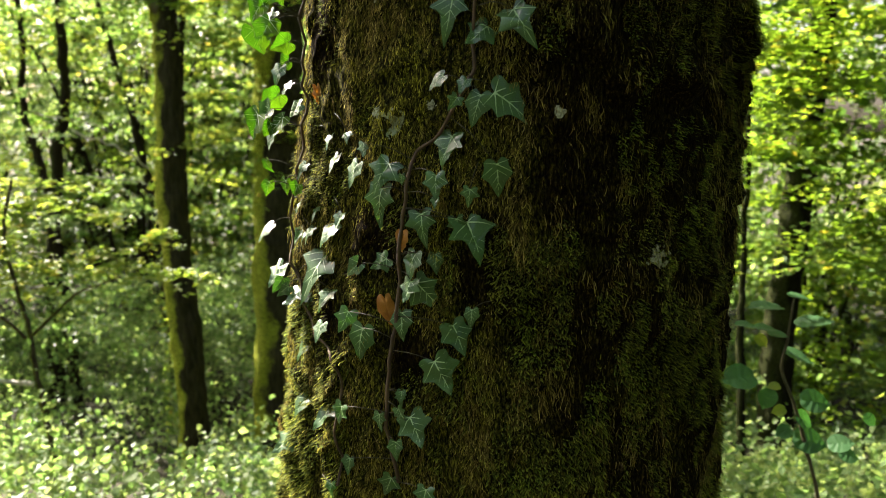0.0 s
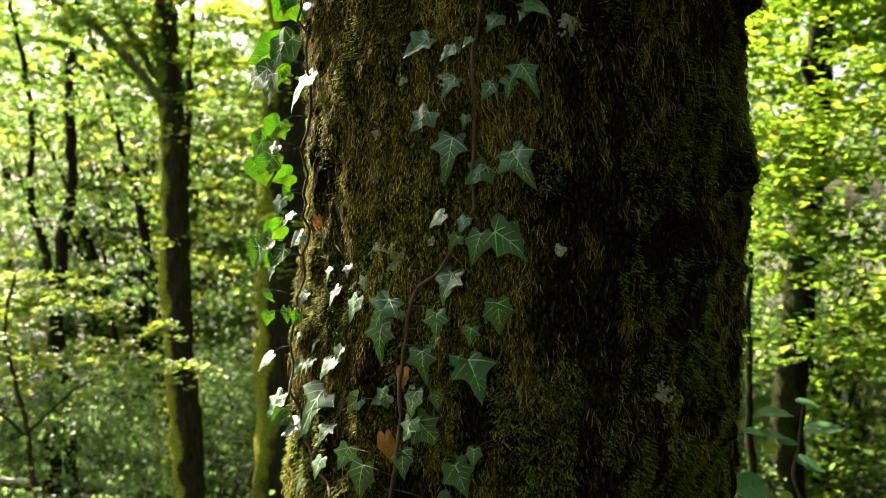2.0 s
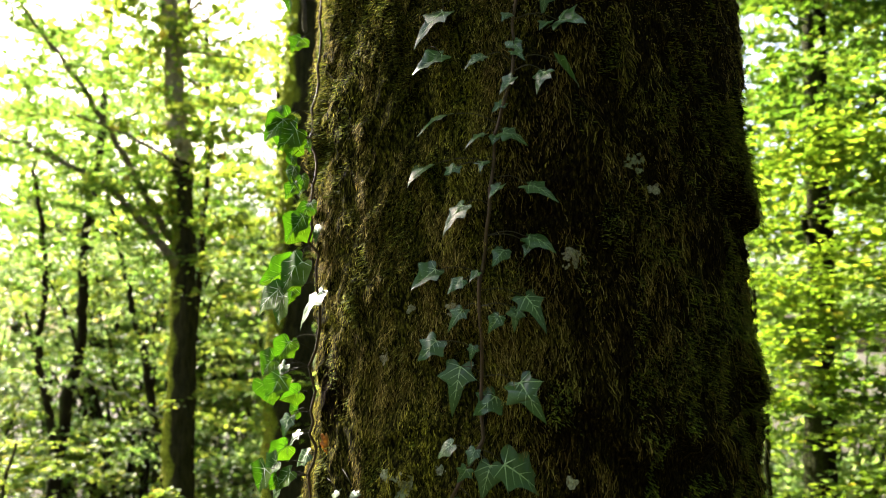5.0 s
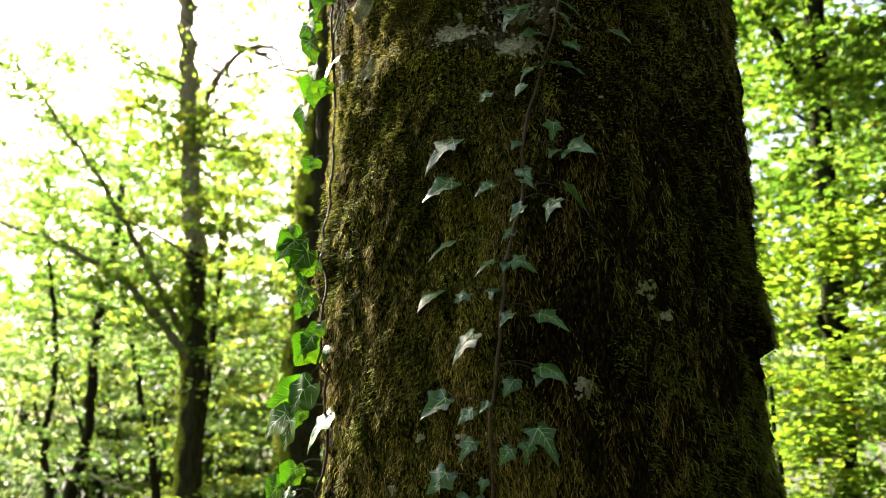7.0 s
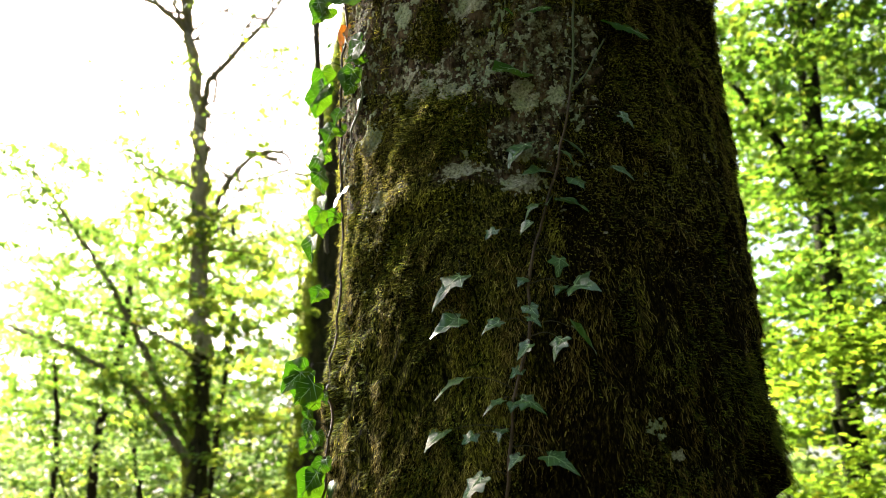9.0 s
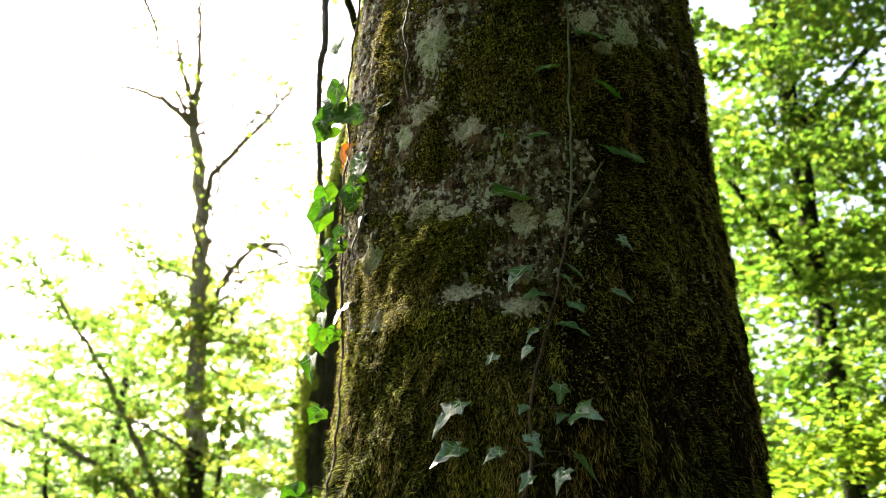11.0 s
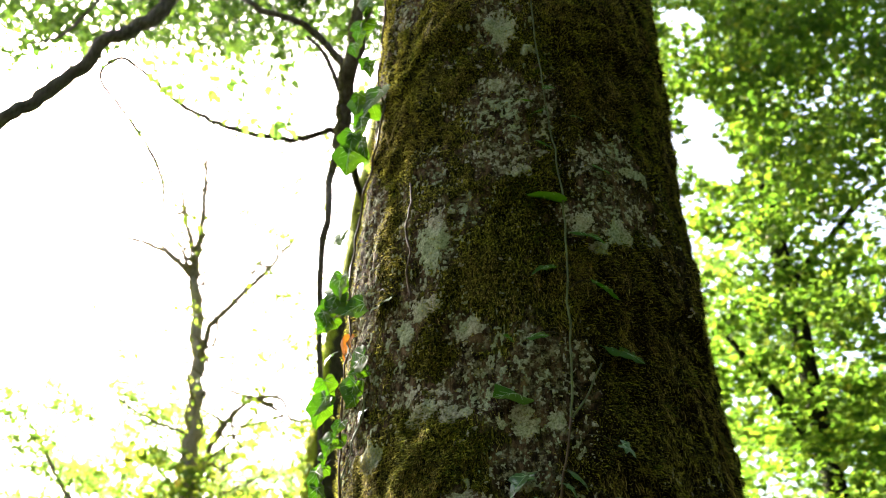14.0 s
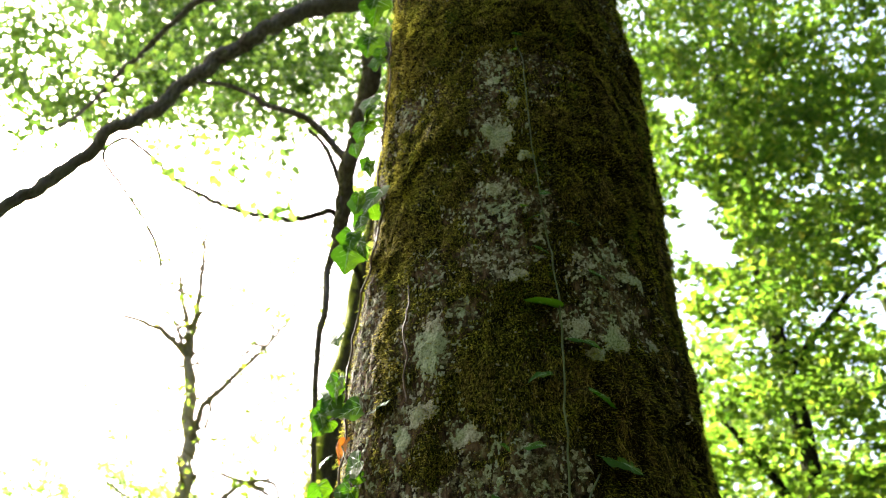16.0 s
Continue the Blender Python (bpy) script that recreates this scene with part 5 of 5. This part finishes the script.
# an unseen neighbour whose dark boughs hang over
wood("overhanging_tree", "tree with dark bare boughs reaching over", "tree", [
    ("trunk", [(0.32, 3.1, -0.5), (0.3, 3.05, 2.0), (0.25, 2.9, 4.5), (0.2, 2.7, 7.0), (0.3, 2.6, 10.0)], 0.16, 0.09),
    ("bough", [(0.22, 2.72, 6.8), (-0.1, 2.6, 6.75), (-0.51, 2.45, 6.37), (-0.8, 2.37, 6.13), (-1.03, 2.33, 5.86), (-1.19, 2.33, 5.69), (-1.35, 2.33, 5.37), (-1.48, 2.3, 5.13), (-1.68, 2.28, 4.83), (-1.85, 2.22, 4.44), (-1.98, 2.14, 4.05)], 0.054, 0.024),
    ("bough", [(-1.1, 2.3, 6.25), (-1.38, 2.3, 6.13), (-1.66, 2.45, 5.93), (-1.87, 2.56, 5.75), (-2.05, 2.66, 5.57), (-2.22, 2.64, 5.48)], 0.02, 0.006),
    ("bough", [(0.26, 2.95, 5.6), (-0.02, 2.3, 5.2), (-0.2, 1.78, 4.85), (-0.28, 1.64, 4.66), (-0.33, 1.77, 4.53), (-0.38, 1.91, 4.41), (-0.41, 2.05, 4.27), (-0.43, 2.12, 4.19)], 0.042, 0.030),
    ("twig", [(-0.43, 2.12, 4.19), (-0.47, 2.2, 4.1), (-0.45, 2.15, 3.9), (-0.48, 2.24, 3.73), (-0.48, 2.5, 3.2), (-0.47, 2.6, 2.9)], 0.017, 0.008),
    ("twig", [(-0.40, 2.01, 4.5), (-0.53, 1.94, 4.63), (-0.65, 1.87, 4.65), (-0.72, 1.84, 4.66), (-0.82, 1.78, 4.68), (-0.96, 1.73, 4.66)], 0.017, 0.006),
    ("twig", [(-0.41, 2.03, 4.36), (-0.48, 1.94, 4.5), (-0.54, 1.89, 4.54)], 0.013, 0.006)],
    [(sprays(R, in_box(R, 14, (-2.6, 2.2, 5.6), (-0.3, 4.2, 6.8)), 0.35, 26), 0.07, GREEN, 0.5),
     # unseen leaves added behind the big trunk, to keep sun off the hazel shoot
     (sprays(R, in_box(R, 20, (-0.35, 2.75, 1.5), (0.55, 3.5, 3.4)), 0.28, 34), 0.07, GREEN, 0.5),
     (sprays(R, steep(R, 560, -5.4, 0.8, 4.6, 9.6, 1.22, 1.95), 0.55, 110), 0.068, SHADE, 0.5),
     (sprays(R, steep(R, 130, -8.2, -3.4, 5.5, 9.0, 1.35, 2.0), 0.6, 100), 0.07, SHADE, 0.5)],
    BOUGH, 103)

# the tree at the other side, its green wall of leaves
def with_gap(places):
    """Leaves of the crown without those in an opening that leans outwards with height."""
    up = (places[:, 2] - 2.1) / places[:, 1]
    over = places[:, 0] / places[:, 1]
    rag = 0.9 * fractal(over * 26, up * 22, 0.5, 3) + 0.25 * fractal(places[:, 0] * 2.5, places[:, 1] * 2.5, places[:, 2] * 2.5, 2)
    hole = ((over - 0.44) / 0.055) ** 2 + ((up - 1.28) / 0.12) ** 2 + rag < 0.3
    hole |= ((over - 0.415) / 0.075) ** 2 + ((up - 0.95) / 0.11) ** 2 + rag < 0.55
    hole |= ((over - 0.38) / 0.04) ** 2 + ((up - 0.68) / 0.07) ** 2 + rag < 0.35
    return places[~hole]


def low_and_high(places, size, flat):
    """Two groups of leaves with light painted in: bright low, layered boughs, darker crown."""
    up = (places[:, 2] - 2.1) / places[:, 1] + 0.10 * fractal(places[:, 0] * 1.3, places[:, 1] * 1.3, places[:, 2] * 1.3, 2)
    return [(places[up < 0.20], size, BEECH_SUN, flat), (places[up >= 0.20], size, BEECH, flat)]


wood("leafy_beech", "beech with a dense bright green crown of layered leaves", "tree", [
    ("trunk", [(2.82, 6.6, -1.7), (2.8, 6.6, -0.9), (2.78, 6.6, -0.08), (2.84, 6.6, 0.72), (2.9, 6.6, 1.55), (2.94, 6.55, 2.3), (3.0, 6.4, 4.8), (3.1, 6.2, 7.6), (3.2, 6.2, 8.4), (3.35, 6.2, 10.5), (3.5, 6.2, 13.0)], 0.15, 0.05),
    ("limb", [(2.93, 6.5, 2.6), (2.7, 6.2, 2.84), (2.92, 6.0, 2.95), (3.5, 5.8, 3.2)], 0.03, 0.012),
    ("limb", [(2.95, 6.5, 3.4), (3.5, 6.2, 3.9), (4.4, 6.0, 4.5)], 0.045, 0.015),
    ("limb", [(2.98, 6.45, 4.6), (2.4, 6.0, 5.3), (1.8, 5.6, 5.9)], 0.045, 0.015),
    ("limb", [(3.05, 6.3, 6.2), (3.8, 5.8, 6.9), (4.6, 5.4, 7.2)], 0.045, 0.015)],
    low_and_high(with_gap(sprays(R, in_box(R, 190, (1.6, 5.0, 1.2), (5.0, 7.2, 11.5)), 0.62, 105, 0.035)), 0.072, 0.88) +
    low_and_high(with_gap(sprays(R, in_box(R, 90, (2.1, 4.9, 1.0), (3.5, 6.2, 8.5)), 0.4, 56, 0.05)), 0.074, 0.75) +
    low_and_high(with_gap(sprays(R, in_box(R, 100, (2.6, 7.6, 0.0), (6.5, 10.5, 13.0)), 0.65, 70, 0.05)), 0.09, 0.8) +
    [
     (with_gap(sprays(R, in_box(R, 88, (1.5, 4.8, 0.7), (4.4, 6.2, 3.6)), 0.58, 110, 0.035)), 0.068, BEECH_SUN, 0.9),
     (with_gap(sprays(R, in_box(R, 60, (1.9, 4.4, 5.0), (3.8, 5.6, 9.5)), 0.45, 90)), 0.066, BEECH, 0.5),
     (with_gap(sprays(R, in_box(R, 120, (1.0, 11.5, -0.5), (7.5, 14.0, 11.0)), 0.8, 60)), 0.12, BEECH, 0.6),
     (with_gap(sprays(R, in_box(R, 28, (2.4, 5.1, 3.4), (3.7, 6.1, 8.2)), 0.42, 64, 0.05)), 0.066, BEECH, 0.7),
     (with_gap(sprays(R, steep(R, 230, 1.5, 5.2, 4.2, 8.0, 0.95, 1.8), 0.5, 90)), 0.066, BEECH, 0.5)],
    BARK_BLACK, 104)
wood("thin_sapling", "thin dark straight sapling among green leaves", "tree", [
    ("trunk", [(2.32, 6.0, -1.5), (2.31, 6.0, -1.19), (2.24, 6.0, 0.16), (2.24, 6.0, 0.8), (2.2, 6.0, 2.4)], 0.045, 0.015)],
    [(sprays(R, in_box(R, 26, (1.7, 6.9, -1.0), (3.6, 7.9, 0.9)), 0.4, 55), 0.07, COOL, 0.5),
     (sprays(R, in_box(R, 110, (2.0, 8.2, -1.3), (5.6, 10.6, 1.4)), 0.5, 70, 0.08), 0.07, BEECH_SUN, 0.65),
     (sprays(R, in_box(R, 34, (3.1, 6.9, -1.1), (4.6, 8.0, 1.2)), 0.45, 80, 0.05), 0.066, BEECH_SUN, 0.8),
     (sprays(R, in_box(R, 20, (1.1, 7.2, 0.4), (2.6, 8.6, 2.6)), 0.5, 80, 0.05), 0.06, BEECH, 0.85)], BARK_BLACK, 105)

# dark stems further back
for pts, r0 in (([(-4.6, 9.5, -1.9), (-4.65, 9.5, -0.82), (-4.48, 9.5, 1.2), (-4.32, 9.5, 2.16), (-4.33, 9.5, 3.1), (-4.2, 9.6, 5.0)], 0.09),
                ([(-4.4, 9.5, -1.9), (-4.55, 9.5, 0.6), (-4.7, 9.5, 1.39), (-4.83, 9.5, 1.91), (-4.77, 9.5, 2.73), (-5.0, 9.5, 4.2)], 0.06),
                ([(-3.2, 9.5, -1.9), (-3.35, 9.5, 0.6), (-3.52, 9.5, 1.52), (-3.59, 9.5, 1.91), (-3.73, 9.5, 2.29), (-3.81, 9.5, 2.73), (-4.1, 9.4, 4.0)], 0.06),
                ([(-2.9, 9.0, -1.9), (-2.88, 9.0, -0.3), (-2.85, 9.0, 2.0), (-2.7, 9.0, 4.5)], 0.07),
                ([(-6.2, 10.5, -1.9), (-6.1, 10.5, 1.0), (-6.3, 10.4, 3.0), (-6.6, 10.4, 4.6)], 0.08)):
    p = np.array(pts)
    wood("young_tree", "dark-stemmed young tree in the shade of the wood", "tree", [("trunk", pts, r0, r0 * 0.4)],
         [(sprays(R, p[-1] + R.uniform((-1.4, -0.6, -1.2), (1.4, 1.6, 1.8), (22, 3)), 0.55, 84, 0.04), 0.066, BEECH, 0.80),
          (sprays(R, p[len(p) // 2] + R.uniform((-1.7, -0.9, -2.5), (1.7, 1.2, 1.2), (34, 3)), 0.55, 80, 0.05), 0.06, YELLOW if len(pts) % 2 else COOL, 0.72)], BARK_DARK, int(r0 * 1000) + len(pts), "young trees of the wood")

# a sapling with a pale broken stick and yellow-green sprays
wood("forked_sapling", "forked brown sapling with flat yellow-green sprays", "tree", [
    ("trunk", [(-2.55, 5.2, -1.2), (-2.57, 5.2, -0.77), (-2.62, 5.2, -0.34), (-2.68, 5.2, 0.09), (-2.69, 5.2, 0.28), (-2.76, 5.2, 0.58), (-2.82, 5.2, 0.95), (-2.8, 5.3, 1.3)], 0.022, 0.010),
    ("limb", [(-2.69, 5.2, 0.24), (-2.88, 5.2, 0.43), (-3.05, 5.2, 0.5)], 0.013, 0.006),
    ("limb", [(-2.68, 5.2, 0.30), (-2.52, 5.2, 0.45), (-2.36, 5.2, 0.58), (-2.08, 5.2, 0.69)], 0.012, 0.005),
    ("broken_stick", [(-2.69, 5.2, -0.03), (-2.8, 5.18, -0.01), (-2.95, 5.15, 0.02)], 0.018, 0.014)],
    [(sprays(R, in_box(R, 26, (-3.7, 4.9, 0.55), (-1.75, 6.2, 1.35)), 0.42, 115, 0.04), 0.06, YELLOW, 0.86)], BARK, 106)

# a hazel shoot with broad leaves, near at hand
hazel = wood("hazel_shoot", "hazel shoot with a few broad pale green leaves", "shrub", [
    ("stem", [(1.3, 2.5, -0.45), (1.26, 2.5, 0.1), (1.21, 2.5, 0.44), (1.16, 2.5, 0.61), (1.12, 2.5, 0.74), (1.07, 2.5, 0.86), (1.08, 2.5, 0.96), (1.09, 2.5, 1.04), (1.1, 2.5, 1.1)], 0.008, 0.003)], [], PETIOLE, 107)
HAZEL_LEAVES = ((1.01, 1.07, 0.128, 180, 86), (1.11, 1.1, 0.082, -15, 82), (1.16, 1.02, 0.132, 5, 85), (0.95, 1.01, 0.082, 180, 83), (1.01, 1.0, 0.078, 10, 80), (1.05, 0.98, 0.073, 20, 78), (1.12, 0.91, 0.11, 8, 74),
                (0.94, 0.84, 0.128, 170, 52), (1.03, 0.77, 0.078, 115, 22), (1.07, 0.73, 0.05, 175, 35), (1.05, 0.81, 0.046, 180, 60), (1.09, 0.66, 0.064, 160, 40), (1.18, 0.76, 0.107, 5, 42), (1.15, 0.7, 0.082, 20, 35),
                (1.17, 0.63, 0.117, 15, 40), (1.27, 0.62, 0.089, 0, 55), (1.36, 0.7, 0.053, 60, 30), (1.0, 0.96, 0.053, 60, 40), (1.3, 0.58, 0.075, 10, 50))


def broad_leaf_mesh():
    o = spline([(0.0, 0.0), (0.16, -0.02), (0.36, 0.14), (0.44, 0.40), (0.34, 0.70), (0.14, 0.88), (0.0, 1.02)], 4)
    k = len(o)
    v, q = [], []
    for sgn in (1, -1):
        base = len(v)
        for f in (0, 0.5, 1):
            for i, p in enumerate(o):
                y = i / (k - 1)
                x, yy = sgn * f * p[0], y + f * (p[1] - y)
                v.append((x, yy, 0.12 * abs(x) - 0.14 * yy * yy + 0.012 * math.sin(34 * (yy - 0.5 * abs(x)))))
        for r in (0, 1):
            for i in range(k - 1):
                c = base + r * k + i
                q.append((c, c + k, c + k + 1, c + 1) if sgn > 0 else (c + 1, c + k + 1, c + k, c))
    return mesh_from("leaf", v, q, None, (HAZEL_LEAF,))


BROAD = broad_leaf_mesh()
for i, (x, z, L, tip, el) in enumerate(HAZEL_LEAVES):
    leaf = part("leaf", BROAD if i not in (9, 10, 17) else BROAD.copy(), hazel)
    if i in (9, 10, 17):
        leaf.data.materials.clear()
        leaf.data.materials.append(YELLOW)
    g, e = radians(tip), radians(el)
    nor = Vector((R.normal(0, 0.2), -math.cos(e), math.sin(e))).normalized()
    way = Vector((math.cos(g), -0.15, -math.sin(g)))
    way = (way - nor * way.dot(nor)).normalized()
    m = Matrix(((*way.cross(nor), 0), (*way, 0), (*nor, 0), (0, 0, 0, 1))).transposed()
    L *= 0.88
    leaf.matrix_basis = Matrix.Translation(Vector((x, 2.5, z)) - way * L * 0.45 - Vector(hazel.location)) @ m @ Matrix.Scale(L, 4)

herb = wood("woodland_herb", "low herb with two broad pale leaves in the undergrowth", "plant", [
    ("stem", [(-1.55, 4.05, -0.75), (-1.54, 4.05, -0.45), (-1.56, 4.02, -0.20)], 0.005, 0.003)], [], PETIOLE, 108)
for x, z, L, tip, el in ((-1.61, -0.14, 0.085, 150, 48), (-1.50, -0.17, 0.10, 60, 42)):
    g, e = radians(tip), radians(el)
    nor = Vector((-0.1, -math.cos(e), math.sin(e))).normalized()
    way = Vector((math.cos(g), -0.15, -math.sin(g)))
    way = (way - nor * way.dot(nor)).normalized()
    leaf = part("leaf", BROAD.copy(), herb)
    leaf.data.materials[0] = COOL
    leaf.matrix_basis = Matrix.Translation(Vector((x, 4.0, z)) - way * L * 0.45 - Vector(herb.location)) @ Matrix(((*way.cross(nor), 0), (*way, 0), (*nor, 0), (0, 0, 0, 1))).transposed() @ Matrix.Scale(L, 4)


# ---- shrubs and trees all round, built once and repeated ----
def shrub(seed, lm):
    rng = np.random.default_rng(seed)
    stems = []
    for k in range(7):
        a, r, h = rng.uniform(0, 6.28), rng.uniform(0.4, 1.3), rng.uniform(2.0, 3.6)
        stems.append(("stem", [(0.08 * math.cos(a), 0.08 * math.sin(a), -0.2), (r * 0.3 * math.cos(a), r * 0.3 * math.sin(a), h * 0.4), (r * 0.65 * math.cos(a), r * 0.65 * math.sin(a), h * 0.75), (r * math.cos(a), r * math.sin(a), h)], 0.028, 0.008))
    c = rng.uniform((-1.5, -1.5, 0.3), (1.5, 1.5, 3.9), (56, 3))
    return wood("hazel_shrub", "many-stemmed hazel shrub in full green leaf", "shrub", stems, [(sprays(rng, c, 0.52, 96, 0.06), 0.076, lm, 0.76)], BARK_DARK, seed, "hazel shrubs of the wood", fine=False)


def forest_tree(seed, lm=GREEN, size=0.19, count=60):
    rng = np.random.default_rng(seed)
    stems = [("trunk", [(0, 0, -0.3), (0.1, 0.05, 3), (0, 0.15, 7), (0.2, 0, 12)], 0.2, 0.06)]
    for k in range(7):
        a, h, r = rng.uniform(0, 6.28), rng.uniform(3.5, 9.5), rng.uniform(1.6, 3.0)
        stems.append(("limb", [(0.05, 0.1, h), (r * 0.5 * math.cos(a), r * 0.5 * math.sin(a), h + 0.6), (r * math.cos(a), r * math.sin(a), h + 0.8)], 0.05, 0.015))
    c = np.vstack([rng.uniform((-2.8, -2.8, 3.5), (2.8, 2.8, 12.5), (95, 3))])
    return wood("forest_tree", "tall forest tree with a layered green crown", "tree", stems, [(sprays(rng, c, 0.8, count), size, lm, 0.5)], BARK_DARK, seed, "tall trees of the wood", fine=False)


def put(ob, x, y, turn, s):
    m = pose(x, y, float(ground_z(x, y)) + 0.05, 0, 0, turn) @ Matrix.Scale(s, 4)
    made = copy_thing(ob, m)
    made.scale = (s, s, s)
    return made


# the COOL leaves here also put distant haze and glare into the colour
SHRUBS = [shrub(201, GREEN), shrub(202, COOL), shrub(203, YELLOW)]
TALL = [forest_tree(211), forest_tree(212), forest_tree(213, COOL, 0.13, 95)]
rs = np.random.default_rng(9)
# those with y under 4 are out of view, added to hold back light
SHRUB_AT = ((-3.2, 15.2), (-1.4, 11.4), (-6.2, 16.5), (-0.2, 9.5), (-7.2, 9.6), (-2.6, 12.8), (-5.0, 13.5), (-7.5, 13.0), (0.8, 11.5), (2.2, 9.8), (4.2, 9.2), (5.8, 7.6), (4.6, 5.6), (3.4, 11.4), (5.6, 11),
            (5.4, 2.8), (-9.4, 11.0), (-3.8, 16), (0.5, 15), (4, 15), (-8, 17), (8, 12), (-4.6, 18.2), (-7.4, 12.6), (-2.0, 14.2), (-9.0, 14.5), (-6.4, 15.4), (-0.8, 12.6), (3.0, -3.2), (0.6, -4.0), (-2.0, -5.0), (1.6, -5.2), (4.8, -2.8), (-0.2, -6.4), (4.4, 0.2), (6.5, 0.0), (-6.3, 3.4), (-5.4, 2.0), (-5.3, 0.4), (-4.9, -1.3), (1.9, -3.2), (-1.2, -3.8), (-5.5, 17.5), (-2.2, 18.5), (-8.8, 18.5), (-11.0, 15.5), (-4.0, 20.5), (-7.5, 21.0), (0.2, 20))
for i, (x, y) in enumerate(SHRUB_AT):
    put(SHRUBS[i % 3], x, y, float(rs.uniform(0, 360)), float(rs.uniform(0.85, 1.25)) * (1.5 if y > 13 else 1.0))
# trees with y under 4 are likewise unseen and close off the sky light
TALL_AT = ((6.5, 9.5), (3.2, 13.0), (8.5, 6.0), (0.8, 17.0), (7.0, 15.5), (10.5, 11.0), (6.8, 2.5), (4.5, -5.5), (4.6, -4.0), (7.8, -0.8), (1.8, -9.0), (8.0, -3.0), (-3.5, -11.0), (5.5, -10.5), (-9.0, -8.0), (11, 2), (10, -8))
for i, (x, y) in enumerate(TALL_AT):
    put(TALL[i % 2], x, y, float(rs.uniform(0, 360)), float(rs.uniform(0.85, 1.15)))
for x, y, s in ((-8.3, 19.0, 0.98), (-6.4, 20.5, 1.0), (-4.0, 19.0, 0.92), (-9.8, 21.0, 0.84), (-2.2, 18.0, 0.8)):
    put(TALL[2], x, y, float(rs.uniform(0, 360)), s)
for ob, at in zip(SHRUBS + TALL, ((-11.5, 9.0), (9.5, 8.5), (-10.5, 4.5), (4.5, 18.0), (-7.0, -10.0), (-12.5, 23.0))):
    ob.location = (*at, float(ground_z(*at)))

# far woods, low on the open side
far = np.random.default_rng(15)
ang = far.uniform(0, 2 * np.pi, 1500)
rad = far.uniform(19, 36, 1500)
fx, fy = rad * np.sin(ang), rad * np.cos(ang)
top = np.where((fx < 2) & (fy > 2), 7.5, 13.0) * far.uniform(0.0, 1.0, 1500)
tagged(new("far_woods", leaves_mesh("far_woods", sprays(far, np.stack([fx, fy, ground_z(fx, fy) + top], 1), 1.5, 55, 0.3), 0.30, far, GREEN, 0.4, fine=False)), "distant green woodland foliage in soft light", "woods", "", "stuff")

# undergrowth over the slope
ug = np.random.default_rng(16)
n = 4400
ux, uy = ug.uniform(-8, 7, n), ug.uniform(1.9, 13, n)
# the first 250 are added out of view, to cut light bounced off soil
ux[:250], uy[:250] = ug.uniform(-6, 6, 250), ug.uniform(-5, 1.9, 250)
keep = (np.hypot(ux - 0.1, uy - 1.72) > 0.8) & (np.hypot(ux, uy) > 0.9) & (smooth_noise(ux * 1.3, uy * 1.3, 7.0) > np.where(uy > 5.5, -0.35, -0.6))
ux, uy = ux[keep], uy[keep]
tall = 0.30 + np.where((uy > 6) & (ux < -0.5), 0.75, 0.32) * np.clip(smooth_noise(ux * 0.8, uy * 0.8, 3.0) + 0.4, 0, 1.4)
uz = ground_z(ux, uy) + ug.uniform(0.1, 1.0, len(ux)) * tall
tagged(new("undergrowth", leaves_mesh("undergrowth", sprays(ug, np.stack([ux, uy, uz], 1), 0.26, 44, 0.2), 0.044, ug, COOL, 0.6, fine=False)), "low pale green bramble and herb undergrowth", "undergrowth", "", "stuff")

bx = in_box(ug, 470, (-5.8, 7.6, 0.15), (-0.8, 11.2, 1.6))
bx = bx[smooth_noise(bx[:, 0] * 1.4, bx[:, 1] * 1.4, bx[:, 2] * 2.2) > -0.25]
bx[:, 2] += ground_z(bx[:, 0], bx[:, 1])
tagged(new("bramble_thicket", leaves_mesh("bramble_thicket", sprays(ug, bx, 0.36, 66, 0.15), 0.054, ug, COOL, 0.6, fine=False)), "pale green bramble thicket on the slope", "thicket", "", "stuff")

nx, ny = ug.uniform(-3.4, 2.6, 260), ug.uniform(3.0, 6.4, 260)
lump = smooth_noise(nx * 1.1, ny * 1.1, 4.0)
near = np.stack([nx, ny, ground_z(nx, ny) + ug.uniform(0.15, 0.6, 260) * (1 + np.clip(lump * 1.5, 0, 1))], 1)[(np.hypot(nx - 0.1, ny - 1.72) > 1.1) & (lump > -0.2)]
tagged(new("bramble_sprays", leaves_mesh("bramble_sprays", sprays(ug, near, 0.3, 34, 0.25), 0.048, ug, COOL, 0.6)), "green bramble sprays with larger toothed leaves", "brambles", "", "stuff")

# pale fallen branches caught in the thicket
for pts, r0 in (([(-3.72, 8.30, 1.62), (-3.29, 8.40, 1.45), (-2.93, 8.50, 1.18), (-2.71, 8.60, 0.94)], 0.022), ([(-4.11, 8.30, 1.81), (-3.70, 8.40, 1.73), (-3.35, 8.50, 1.59)], 0.018), ([(-3.63, 8.30, 1.19), (-3.22, 8.40, 1.13), (-2.99, 8.50, 1.05)], 0.016), ([(-3.19, 8.30, 2.42), (-3.09, 8.40, 2.52), (-2.97, 8.50, 2.72)], 0.015)):
    v, q, t = tube(spline(pts, 6) + np.random.default_rng(len(pts)).normal(0, 0.012, (6 * len(pts) - 5, 3)), r0 * 0.5, r0 * 0.25, 7, 0.2, len(pts))
    tagged(new("fallen_branch", mesh_from("fallen_branch", v, q, t, (DEADWOOD,))), "bleached grey fallen branch among the leaves", "branch", "fallen branches")
